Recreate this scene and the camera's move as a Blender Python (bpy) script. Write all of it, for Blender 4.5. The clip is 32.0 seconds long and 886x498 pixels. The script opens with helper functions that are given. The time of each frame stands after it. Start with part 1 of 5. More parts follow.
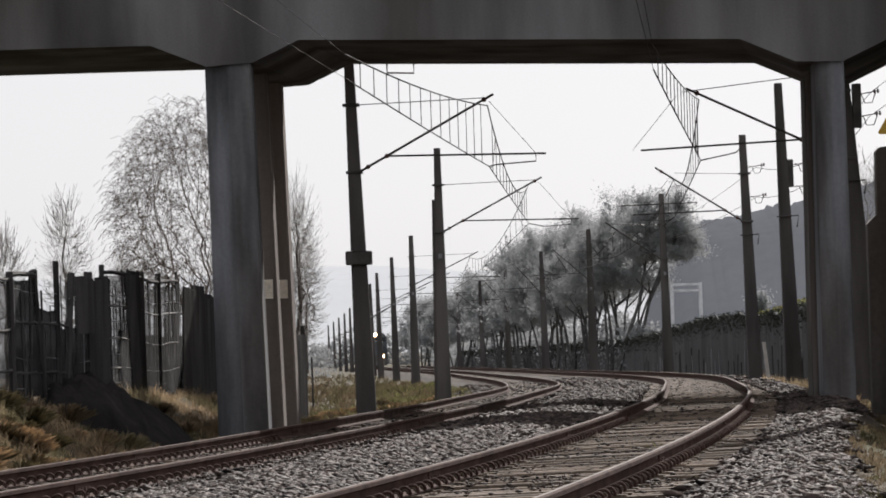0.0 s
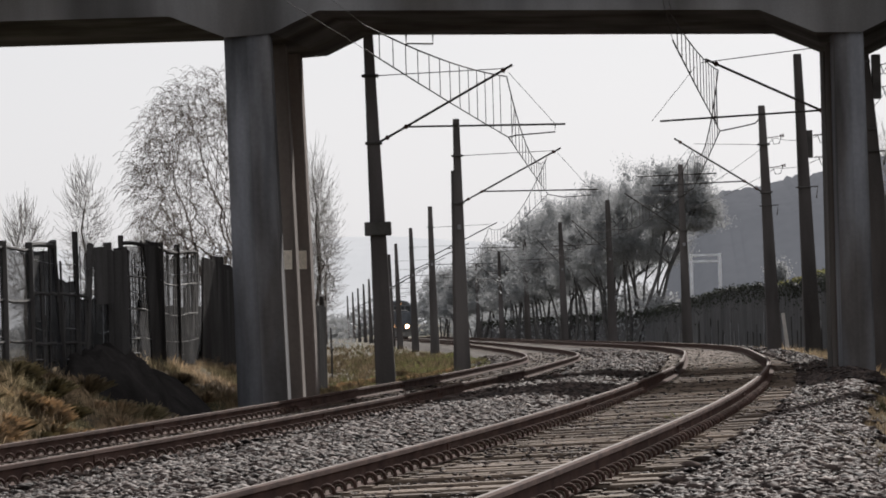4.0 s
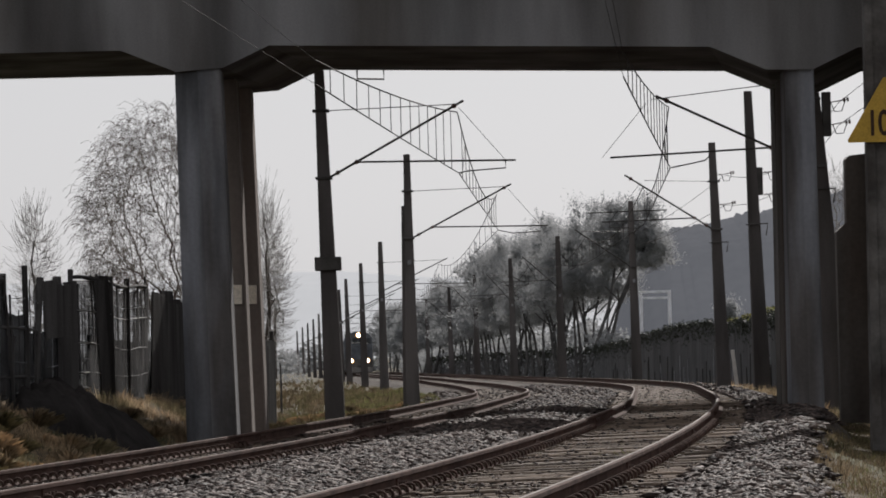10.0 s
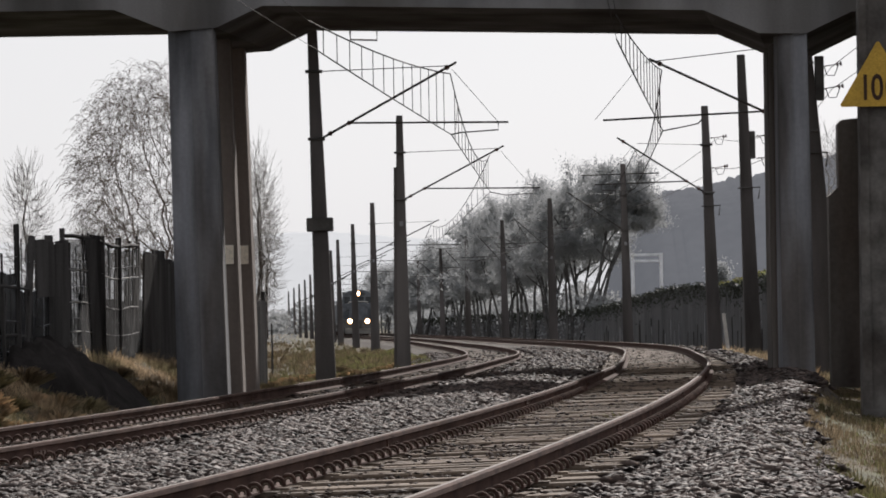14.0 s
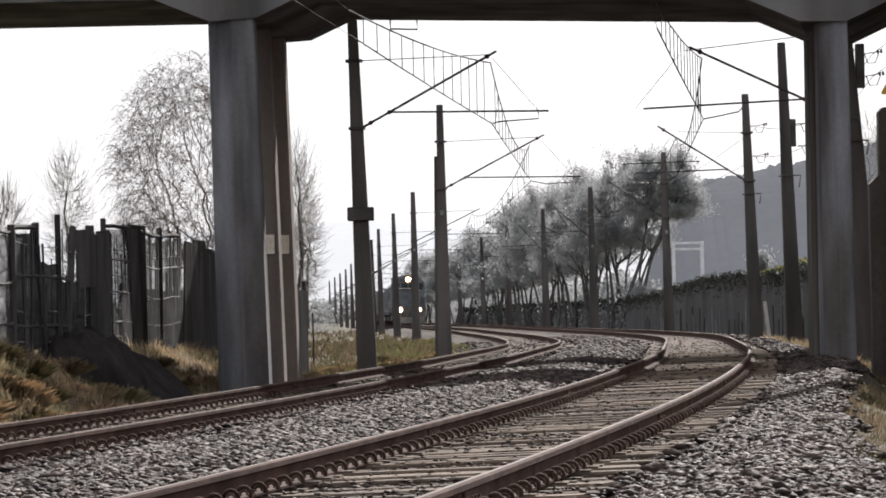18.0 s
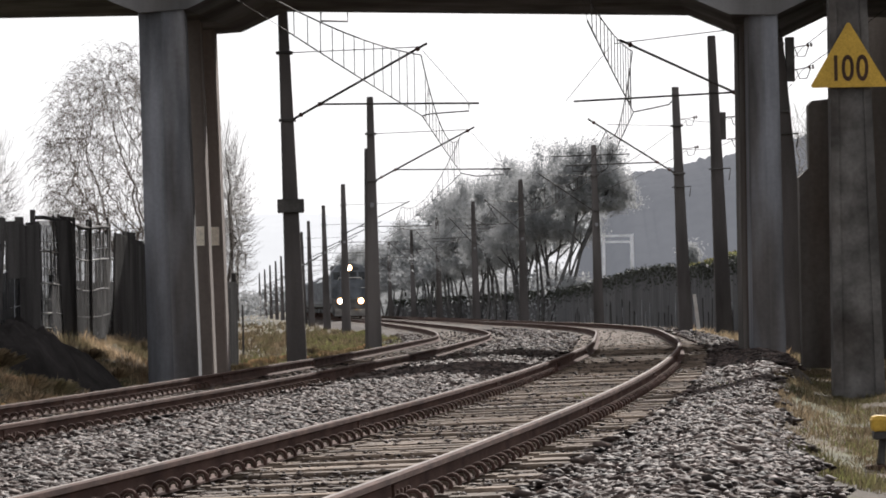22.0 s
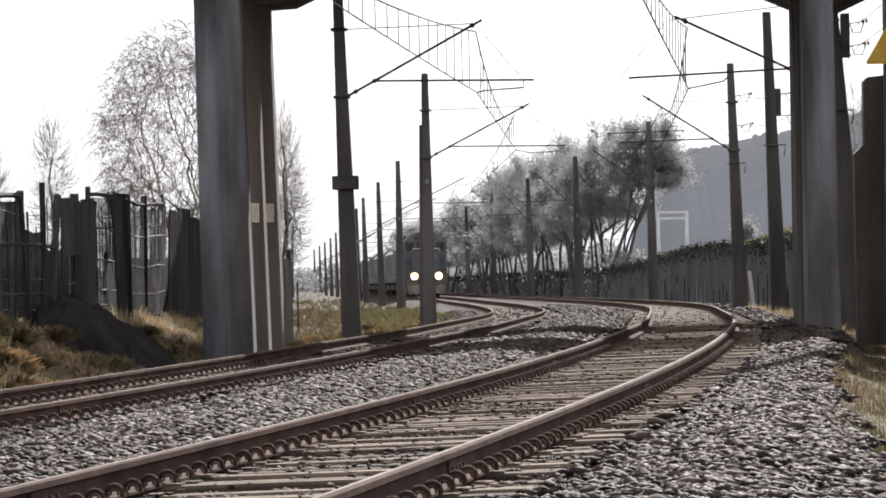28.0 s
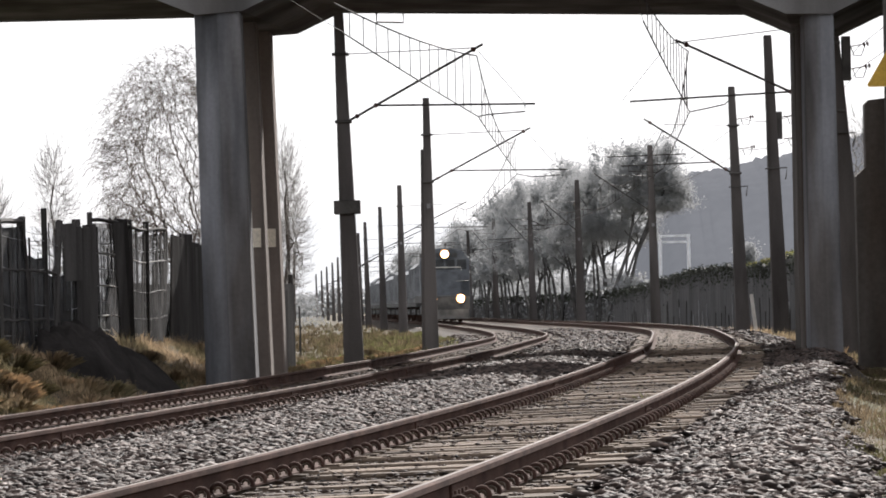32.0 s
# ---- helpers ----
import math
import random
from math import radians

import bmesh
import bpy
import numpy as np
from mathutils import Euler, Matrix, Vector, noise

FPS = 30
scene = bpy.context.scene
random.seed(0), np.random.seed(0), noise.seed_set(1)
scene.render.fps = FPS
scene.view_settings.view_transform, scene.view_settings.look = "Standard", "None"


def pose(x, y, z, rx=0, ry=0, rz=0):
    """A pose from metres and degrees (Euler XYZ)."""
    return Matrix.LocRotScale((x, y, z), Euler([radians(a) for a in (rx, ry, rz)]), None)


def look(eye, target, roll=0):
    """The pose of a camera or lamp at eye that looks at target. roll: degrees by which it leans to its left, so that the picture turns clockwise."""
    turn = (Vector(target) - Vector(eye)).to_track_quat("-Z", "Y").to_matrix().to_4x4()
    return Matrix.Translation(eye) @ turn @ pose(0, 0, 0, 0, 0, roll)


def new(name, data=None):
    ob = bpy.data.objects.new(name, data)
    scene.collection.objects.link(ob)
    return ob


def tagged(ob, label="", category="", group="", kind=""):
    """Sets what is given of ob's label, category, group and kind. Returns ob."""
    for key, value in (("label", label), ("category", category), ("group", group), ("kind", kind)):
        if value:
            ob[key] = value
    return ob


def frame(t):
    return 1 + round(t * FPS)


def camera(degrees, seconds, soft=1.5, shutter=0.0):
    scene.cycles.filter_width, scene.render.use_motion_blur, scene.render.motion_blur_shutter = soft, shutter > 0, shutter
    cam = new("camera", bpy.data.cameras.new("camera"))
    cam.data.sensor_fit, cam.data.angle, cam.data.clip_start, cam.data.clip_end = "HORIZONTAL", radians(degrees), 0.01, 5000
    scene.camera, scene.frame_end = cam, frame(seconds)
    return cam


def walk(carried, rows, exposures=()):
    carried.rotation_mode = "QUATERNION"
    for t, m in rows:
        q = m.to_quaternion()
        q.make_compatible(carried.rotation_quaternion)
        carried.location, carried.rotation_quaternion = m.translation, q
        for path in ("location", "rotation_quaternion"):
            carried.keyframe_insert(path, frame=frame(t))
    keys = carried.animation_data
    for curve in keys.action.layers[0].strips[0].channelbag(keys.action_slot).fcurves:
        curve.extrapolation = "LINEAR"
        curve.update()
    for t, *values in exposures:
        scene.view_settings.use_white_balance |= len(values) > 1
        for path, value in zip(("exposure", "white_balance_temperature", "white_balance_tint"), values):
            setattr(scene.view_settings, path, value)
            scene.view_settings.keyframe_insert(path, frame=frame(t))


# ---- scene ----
# The camera stands in one place beside the line and is only turned by hand.
EYE = 0.951
cam = camera(11.627, 32.0, soft=1.8)
TURNS = [  # seconds, yaw, pitch, roll
    (0.0, 0.1786, 1.2835, 1.665),
    (0.5, 0.1732, 1.2065, 1.545),
    (1.0, 0.2903, 1.2511, 1.612),
    (1.5, 0.3324, 1.1944, 1.684),
    (2.0, 0.2168, 1.5361, 1.747),
    (2.5, 0.3245, 1.4701, 1.613),
    (3.0, 0.4891, 1.2920, 1.589),
    (3.5, 0.4705, 1.0856, 1.612),
    (5.5, 0.0745, 0.6447, 1.805),
    (6.0, -0.1304, 0.7488, 1.799),
    (6.5, 0.1848, 0.7705, 1.991),
    (7.0, 0.6247, 1.1638, 1.708),
    (7.5, 0.1693, 0.9222, 1.399),
    (8.0, 0.0835, 0.8998, 1.455),
    (8.5, -0.0321, 1.2500, 1.552),
    (9.0, -0.0592, 1.3299, 1.439),
    (9.5, -0.1693, 1.4921, 1.35),
    (10.0, -0.2329, 1.3561, 1.4),
    (10.5, -0.1886, 1.3727, 1.586),
    (11.0, -0.1578, 1.3537, 1.499),
    (11.5, -0.1972, 1.3335, 1.262),
    (12.0, -0.2564, 1.2175, 1.207),
    (12.5, -0.2878, 1.0725, 1.277),
    (13.0, -0.3023, 1.0228, 1.207),
    (13.5, -0.2129, 1.0071, 1.059),
    (14.0, -0.3475, 0.8471, 1.007),
    (14.5, -0.3504, 0.5617, 0.938),
    (15.0, -0.3013, 0.5125, 0.814),
    (15.5, -0.0156, 0.6028, 0.847),
    (17.5, 0.0444, 0.5945, 1.101),
    (18.0, 0.1916, 0.7131, 1.18),
    (18.5, 0.1172, 0.6380, 1.07),
    (19.0, -0.0397, 0.6764, 1.232),
    (19.5, -0.2828, 0.6866, 1.023),
    (20.0, -0.5830, 0.7401, 0.809),
    (20.5, -0.9584, 0.6859, 0.677),
    (21.0, -0.9439, 0.6342, 0.964),
    (21.5, -0.8773, 0.5844, 1.102),
    (22.0, -0.7308, 0.5929, 1.064),
    (22.5, -0.4914, 0.6021, 1.076),
    (23.0, -0.6322, 0.4240, 1.221),
    (23.5, -0.6660, 0.4802, 1.231),
    (24.0, -0.7170, 0.6156, 1.262),
    (24.5, -0.2204, 0.9001, 1.254),
    (25.0, -0.1606, 0.8071, 1.227),
    (25.5, -0.3906, 0.7697, 1.383),
    (27.5, -0.1878, 0.3544, 1.082),
    (28.0, -0.0095, 0.2993, 1.073),
    (28.5, 0.1225, 0.4204, 0.962),
    (29.0, 0.1771, 0.3152, 1.1),
    (29.5, 0.0750, 0.3933, 1.286),
    (30.0, 0.1346, 0.4040, 1.163),
    (30.5, 0.2667, 0.3781, 1.028),
    (31.0, 0.0816, 0.4578, 1.215),
    (31.5, -0.0801, 0.6326, 1.449),
    (32.0, 0.0166, 0.6194, 1.284),
]
LIGHTER = [(0.0, -0.03), (2.0, -0.08), (3.0, -0.45), (3.5, -0.3), (6.0, 0.15), (8.0, 0.05), (9.0, 0.0), (10.0, -0.38), (12.0, -0.36), (13.0, -0.16), (14.0, -0.06), (15.0, 0.26), (19.0, 0.35), (21.0, 0.33), (25.0, 0.39), (28.0, 0.55), (32.0, 0.53)]
walk(cam, [(t, pose(0, 0, EYE, 90 + pitch, roll, yaw)) for t, yaw, pitch, roll in TURNS], [(t, e + 0.55, 6250, 11) for t, e in LIGHTER])

# ---- light ----
SUN_AZ, SUN_EL = radians(13.0), radians(33.0)
world = bpy.data.worlds.new("sky")
scene.world = world
world.use_nodes = True
wn = world.node_tree
sky = wn.nodes.new("ShaderNodeTexSky")
sky.sky_type, sky.sun_disc = "NISHITA", False
sky.sun_elevation, sky.sun_rotation = SUN_EL, SUN_AZ
sky.air_density, sky.dust_density, sky.ozone_density = 1.0, 2.0, 1.0
wn.nodes["Background"].inputs["Strength"].default_value = 0.05
pale = wn.nodes.new("ShaderNodeHueSaturation")  # white, hazy air
pale.inputs["Saturation"].default_value = 0.3
wn.links.new(sky.outputs[0], pale.inputs["Color"])
haze = wn.nodes.new("ShaderNodeMix")  # haze evens out the dome
haze.data_type = "RGBA"
haze.inputs[0].default_value = 0.72
haze.inputs[7].default_value = (11.25, 11.1, 11.1, 1)
wn.links.new(pale.outputs[0], haze.inputs[6])
wn.links.new(haze.outputs[2], wn.nodes["Background"].inputs["Color"])
sun = new("sun", bpy.data.lights.new("sun", "SUN"))
sun.data.energy, sun.data.angle, sun.data.color = 5.0, radians(0.6), (1.0, 0.93, 0.85)
sun_way = Vector((math.sin(SUN_AZ) * math.cos(SUN_EL), math.cos(SUN_AZ) * math.cos(SUN_EL), math.sin(SUN_EL)))
sun.matrix_world = look(sun_way * 200, (0, 0, 0))


# ---- materials ----
def material(name, base, rough=0.8, metal=0.0, dark=0.55, fine=40.0, coarse=1.5, bump=0.3, rnd=0.0, trans=0.0, emit=0.0, island=False, stain=None, streak=False, glow=None, spec=0.12, grain=(0.8, 1.15), clear=0.0):
    """A surface with grain at two scales, stains, relief, and a tone that differs from piece to piece."""
    m = bpy.data.materials.new(name)
    m.use_nodes = True
    nt = m.node_tree
    nodes, links = nt.nodes, nt.links
    bsdf = nodes["Principled BSDF"]
    bsdf.inputs["Roughness"].default_value, bsdf.inputs["Metallic"].default_value = rough, metal
    bsdf.inputs["Specular IOR Level"].default_value = spec
    geo = nodes.new("ShaderNodeNewGeometry")
    scale = nodes.new("ShaderNodeMapping")
    if streak:
        scale.inputs["Scale"].default_value = (1.0, 1.0, 0.16)
    links.new(geo.outputs["Position"], scale.inputs["Vector"])
    n1 = nodes.new("ShaderNodeTexNoise")
    n1.inputs["Scale"].default_value, n1.inputs["Detail"].default_value = coarse, 5.0
    n2 = nodes.new("ShaderNodeTexNoise")
    n2.inputs["Scale"].default_value, n2.inputs["Detail"].default_value = fine, 3.0
    links.new(scale.outputs[0], n1.inputs["Vector"])
    links.new(geo.outputs["Position"], n2.inputs["Vector"])
    r1 = nodes.new("ShaderNodeMapRange")
    r1.inputs["From Min"].default_value, r1.inputs["From Max"].default_value = 0.35, 0.65
    r1.inputs["To Min"].default_value, r1.inputs["To Max"].default_value = dark, 1.15
    links.new(n1.outputs[0], r1.inputs["Value"])
    r2 = nodes.new("ShaderNodeMapRange")
    r2.inputs["From Min"].default_value, r2.inputs["From Max"].default_value = 0.3, 0.7
    r2.inputs["To Min"].default_value, r2.inputs["To Max"].default_value = grain
    links.new(n2.outputs[0], r2.inputs["Value"])
    mul = nodes.new("ShaderNodeMath")
    mul.operation = "MULTIPLY"
    links.new(r1.outputs[0], mul.inputs[0])
    links.new(r2.outputs[0], mul.inputs[1])
    tone = mul.outputs[0]
    if rnd or island:
        r3 = nodes.new("ShaderNodeMapRange")
        r3.inputs["To Min"].default_value, r3.inputs["To Max"].default_value = 1.0 - rnd, 1.0 + rnd
        if island:
            links.new(geo.outputs["Random Per Island"], r3.inputs["Value"])
        else:
            info = nodes.new("ShaderNodeObjectInfo")
            links.new(info.outputs["Random"], r3.inputs["Value"])
        mul2 = nodes.new("ShaderNodeMath")
        mul2.operation = "MULTIPLY"
        links.new(tone, mul2.inputs[0])
        links.new(r3.outputs[0], mul2.inputs[1])
        tone = mul2.outputs[0]
    col = nodes.new("ShaderNodeMix")
    col.data_type, col.blend_type = "RGBA", "MULTIPLY"
    col.inputs[0].default_value = 1.0
    if stain:
        mix = nodes.new("ShaderNodeMix")
        mix.data_type = "RGBA"
        n3 = nodes.new("ShaderNodeTexNoise")
        n3.inputs["Scale"].default_value, n3.inputs["Detail"].default_value = coarse * 0.45, 6.0
        links.new(scale.outputs[0], n3.inputs["Vector"])
        r4 = nodes.new("ShaderNodeMapRange")
        r4.inputs["From Min"].default_value, r4.inputs["From Max"].default_value = 0.48, 0.62
        links.new(n3.outputs[0], r4.inputs["Value"])
        links.new(r4.outputs[0], mix.inputs[0])
        mix.inputs[6].default_value, mix.inputs[7].default_value = (*base, 1), (*stain, 1)
        links.new(mix.outputs[2], col.inputs[6])
    else:
        col.inputs[6].default_value = (*base, 1)
    links.new(tone, col.inputs[7])
    links.new(col.outputs[2], bsdf.inputs["Base Color"])
    if bump:
        bp = nodes.new("ShaderNodeBump")
        bp.inputs["Strength"].default_value, bp.inputs["Distance"].default_value = bump, 0.02
        links.new(n2.outputs[0], bp.inputs["Height"])
        links.new(bp.outputs[0], bsdf.inputs["Normal"])
    if trans:
        tr = nodes.new("ShaderNodeBsdfTranslucent")
        links.new(col.outputs[2], tr.inputs["Color"])
        ms = nodes.new("ShaderNodeMixShader")
        ms.inputs[0].default_value = trans
        links.new(bsdf.outputs[0], ms.inputs[1])
        links.new(tr.outputs[0], ms.inputs[2])
        links.new(ms.outputs[0], nodes["Material Output"].inputs["Surface"])
    if clear:  # an open weave lets part of the light straight through
        tr = nodes.new("ShaderNodeBsdfTransparent")
        ms = nodes.new("ShaderNodeMixShader")
        ms.inputs[0].default_value = clear
        links.new(bsdf.outputs[0], ms.inputs[1])
        links.new(tr.outputs[0], ms.inputs[2])
        links.new(ms.outputs[0], nodes["Material Output"].inputs["Surface"])
    # flat emission that imitates haze on the far hills
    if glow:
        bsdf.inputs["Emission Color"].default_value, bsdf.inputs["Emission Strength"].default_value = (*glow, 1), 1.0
    if emit:
        bsdf.inputs["Emission Color"].default_value, bsdf.inputs["Emission Strength"].default_value = (*base, 1), emit
    return m


CONCRETE = material("weathered_concrete", (0.19, 0.186, 0.187), 0.9, dark=0.5, fine=25, coarse=0.8, stain=(0.10, 0.093, 0.088), streak=True, grain=(0.93, 1.05), bump=0.1)
# stained brown wall concrete; on right rear columns its dark stands in for shade
DARKWALL = material("stained_shaded_concrete", (0.14, 0.126, 0.115), 0.9, dark=0.5, fine=12, coarse=1.2, stain=(0.088, 0.071, 0.06), streak=True, bump=0.1, grain=(0.9, 1.1))
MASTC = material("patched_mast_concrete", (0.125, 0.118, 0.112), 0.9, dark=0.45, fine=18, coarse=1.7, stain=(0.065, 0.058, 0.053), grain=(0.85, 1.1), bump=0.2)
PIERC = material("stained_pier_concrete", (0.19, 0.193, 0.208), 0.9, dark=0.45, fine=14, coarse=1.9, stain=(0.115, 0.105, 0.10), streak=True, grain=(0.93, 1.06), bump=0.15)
# pier concrete with the ground's warm bounce light put into its colour
WARMPIER = material("bounce_warmed_pier_concrete", (0.195, 0.163, 0.143), 0.9, dark=0.65, fine=14, coarse=1.1, stain=(0.16, 0.12, 0.10), streak=True, grain=(0.93, 1.06), bump=0.15)
POLE = material("pole_concrete", (0.112, 0.102, 0.099), 0.9, grain=(0.93, 1.07), dark=0.6, fine=30, coarse=1.5, rnd=0.12, stain=(0.085, 0.077, 0.073), streak=True)
STEEL = material("dark_steel", (0.10, 0.095, 0.09), 0.55, 0.6, rnd=0.1)
RUST = material("rusty_rail_steel", (0.072, 0.044, 0.036), 0.9, 0.0, spec=0.05, dark=0.6, fine=60, coarse=2.0)
POLISHED = material("polished_rail_head", (0.16, 0.135, 0.122), 0.75, 0.0, dark=0.65, coarse=0.8, bump=0.05, spec=0.06)
WOOD = material("weathered_sleeper_wood", (0.135, 0.102, 0.077), 0.9, dark=0.45, fine=50, coarse=3, rnd=0.3)
STONE = material("ballast_stone", (0.056, 0.042, 0.0365), 0.75, dark=0.65, fine=60, coarse=3, rnd=0.9, island=True, spec=0.14)
BALLAST = material("ballast_bed", (0.05, 0.04, 0.033), 0.95, dark=0.5, fine=22, coarse=4.0, bump=1.0, stain=(0.06, 0.048, 0.038))
SOIL = material("grassy_soil", (0.075, 0.058, 0.038), 0.95, dark=0.5, fine=18, coarse=0.5, bump=0.8, stain=(0.07, 0.07, 0.03))
# nearly black all over, slightly mottled
EARTH = material("near_black_earth", (0.028, 0.025, 0.024), 1.0, dark=0.6, fine=12, coarse=1.2, bump=0.8, spec=0.03)
WIRE = material("copper_wire", (0.05, 0.045, 0.042), 0.8, 0.2, bump=0)
GRASS = material("dry_grass", (0.45, 0.34, 0.222), 0.8, dark=0.5, coarse=0.9, rnd=0.5, island=True, trans=0.5, bump=0, stain=(0.21, 0.178, 0.105))
WEED = material("withered_weeds", (0.16, 0.122, 0.078), 0.85, dark=0.5, coarse=0.8, rnd=0.55, island=True, trans=0.4, bump=0, stain=(0.10, 0.095, 0.045))
GREEN = material("green_grass", (0.16, 0.165, 0.065), 0.8, dark=0.55, coarse=0.7, rnd=0.5, island=True, trans=0.4, bump=0, stain=(0.15, 0.12, 0.065))
BARK = material("bare_bark", (0.10, 0.085, 0.075), 0.9, dark=0.6, fine=30, coarse=3)
GREYBARK = material("grey_smooth_bark", (0.10, 0.098, 0.096), 0.9, dark=0.6, fine=30, coarse=3)
# twigs of the farther bare trees, lightened in place of haze
PALETWIG = material("haze_paled_twigs", (0.38, 0.36, 0.34), 0.9, dark=0.7, coarse=0.8, bump=0, trans=0.3)
TWIG = material("bare_twigs", (0.18, 0.15, 0.13), 0.9, dark=0.7, coarse=0.8, bump=0, trans=0.2)
# far leaves: pale grey base stands in for haze
LEAF = material("haze_paled_leaves", (0.29, 0.298, 0.303), 1.0, dark=0.93, coarse=0.4, rnd=0.05, island=True, trans=0.5, bump=0)
BOARD = material("grey_fence_boards", (0.06, 0.056, 0.054), 0.9, dark=0.5, fine=30, coarse=2.5, rnd=0.3, streak=True)
MESHW = material("galvanised_mesh", (0.32, 0.32, 0.33), 0.6, 0.4, bump=0)
YELLOW = material("faded_yellow_sign", (0.44, 0.28, 0.05), 0.6, dark=0.85, coarse=2, bump=0.05)
DIGIT = material("dark_brown_paint", (0.055, 0.032, 0.022), 0.6, bump=0)
WHITE = material("white_paint", (0.62, 0.60, 0.56), 0.7, dark=0.8, coarse=4)
INSUL = material("brown_porcelain", (0.10, 0.06, 0.05), 0.3, bump=0)
LOCO = material("dull_loco_paint", (0.13, 0.14, 0.155), 0.6, dark=0.7, coarse=1.5, fine=20, bump=0.05)
# wagon and underframe tones carry the haze in their base colour
WAGON = material("haze_lifted_wagon_paint", (0.25, 0.26, 0.275), 0.8, dark=0.6, coarse=1.0, fine=15, bump=0.1)
UNDER = material("haze_lifted_underframe", (0.10, 0.10, 0.10), 0.7, dark=0.6, coarse=2.0)
GLASS = material("cab_glass", (0.05, 0.055, 0.06), 0.08, bump=0, spec=0.5)
# emission for the orange glare round the train's lamps
RING = material("lamp_halo", (1.0, 0.50, 0.20), emit=1.4)
LAMP = material("lamp_glow", (1.0, 0.80, 0.55), emit=30.0)
NET = material("torn_shade_netting", (0.03, 0.03, 0.032), 0.9, dark=0.5, coarse=1.4, clear=0.6)
DENSE = material("dense_shade_netting", (0.024, 0.024, 0.026), 0.9, dark=0.4, coarse=1.4, clear=0.15)
GALV = material("galvanised_rail", (0.3, 0.29, 0.28), 0.4, 0.7, dark=0.6, bump=0)
PALESTEEL = material("pale_painted_steel", (0.74, 0.76, 0.80), 0.6, dark=0.9, coarse=2, bump=0)
PLATE = material("cream_paint", (0.78, 0.70, 0.58), 0.7, dark=0.9, coarse=4)
# weathered boards, paler than the yard fence's to imitate haze
WALLB = material("weathered_haze_lifted_boards", (0.085, 0.084, 0.086), 0.9, dark=0.6, fine=30, coarse=2.5, rnd=0.2, streak=True)
IVY = material("dark_creeper", (0.045, 0.05, 0.038), 1.0, dark=0.7, coarse=0.7, rnd=0.3, island=True, trans=0.02, bump=0)
# both hills emit a grey glow in place of hazy air
HILL = material("haze_glow_hill", (0.03, 0.03, 0.032), 1.0, dark=0.9, coarse=0.05, fine=0.3, bump=0, spec=0.0, glow=(0.088, 0.09, 0.097))
FARHILL = material("haze_glow_far_hills", (0.05, 0.05, 0.05), 1.0, dark=0.95, coarse=0.01, fine=0.05, bump=0, spec=0.0, glow=(0.47, 0.465, 0.462))


# ---- small builders ----
def mesh_of(name, verts, faces, mat=None, smooth=False):
    me = bpy.data.meshes.new(name)
    me.from_pydata(verts, [], faces)
    if mat:
        me.materials.append(mat)
    if smooth:
        me.polygons.foreach_set("use_smooth", [True] * len(me.polygons))
    return me


def part(name, bm, mat, parent=None, label="", m=None):
    """Links a bmesh, or a finished mesh, as one object under a thing or a part."""
    if isinstance(bm, bmesh.types.BMesh):
        me = bpy.data.meshes.new(name)
        bmesh.ops.recalc_face_normals(bm, faces=bm.faces)
        bm.to_mesh(me)
        bm.free()
        me.materials.append(mat)
    else:
        me = bm
    ob = new(name, me)
    ob.parent = parent
    if m is not None:
        ob.matrix_basis = m
    return tagged(ob, label)


def thing(name, m, label, category, group="", kind=""):
    ob = new(name)
    ob.empty_display_size = 0.2
    ob.matrix_basis = m
    return tagged(ob, label, category, group, kind)


def box(bm, x0, x1, y0, y1, z0, z1, bevel=0.0):
    r = bmesh.ops.create_cube(bm, size=1.0)
    for v in r["verts"]:
        v.co = Vector(((x0 + x1) / 2 + v.co.x * (x1 - x0), (y0 + y1) / 2 + v.co.y * (y1 - y0), (z0 + z1) / 2 + v.co.z * (z1 - z0)))
    if bevel:
        edges = list({e for v in r["verts"] for e in v.link_edges})
        bmesh.ops.bevel(bm, geom=edges, offset=bevel, segments=1, affect="EDGES")
    return bm


def tube(bm, points, radius, sides=6, end=None):
    """A round bar along points; end: the radius at its far end."""
    points = [Vector(p) for p in points]
    rings, n = [], len(points)
    for i, p in enumerate(points):
        d = (points[min(i + 1, n - 1)] - points[max(i - 1, 0)]).normalized()
        a = d.cross(Vector((0, 0, 1)) if abs(d.z) < 0.95 else Vector((1, 0, 0))).normalized()
        b = d.cross(a)
        r = radius if end is None else radius + (end - radius) * i / max(1, n - 1)
        rings.append([bm.verts.new(p + r * (math.cos(k * math.tau / sides) * a + math.sin(k * math.tau / sides) * b)) for k in range(sides)])
    for r0, r1 in zip(rings, rings[1:]):
        for k in range(sides):
            bm.faces.new((r0[k], r0[(k + 1) % sides], r1[(k + 1) % sides], r1[k]))
    bm.faces.new(rings[0][::-1])
    bm.faces.new(rings[-1])
    return bm


def loft(bm, sections):
    """Closed skin through rings of equally many points."""
    rings = [[bm.verts.new(p) for p in s] for s in sections]
    n = len(rings[0])
    for r0, r1 in zip(rings, rings[1:]):
        for k in range(n):
            bm.faces.new((r0[k], r0[(k + 1) % n], r1[(k + 1) % n], r1[k]))
    bm.faces.new(rings[0][::-1])
    bm.faces.new(rings[-1])
    return bm


def extrude_xz(bm, outline, y0, y1):
    return loft(bm, [[(x, y0, z) for x, z in outline], [(x, y1, z) for x, z in outline]])


# ---- the line of the railway ----
# Centre of the track by which the camera stands: curvature per 1000 m, fall and cant along its length.
CURVE_S = (0, 30, 50, 70, 90, 110, 130, 160, 200, 250, 320, 560)
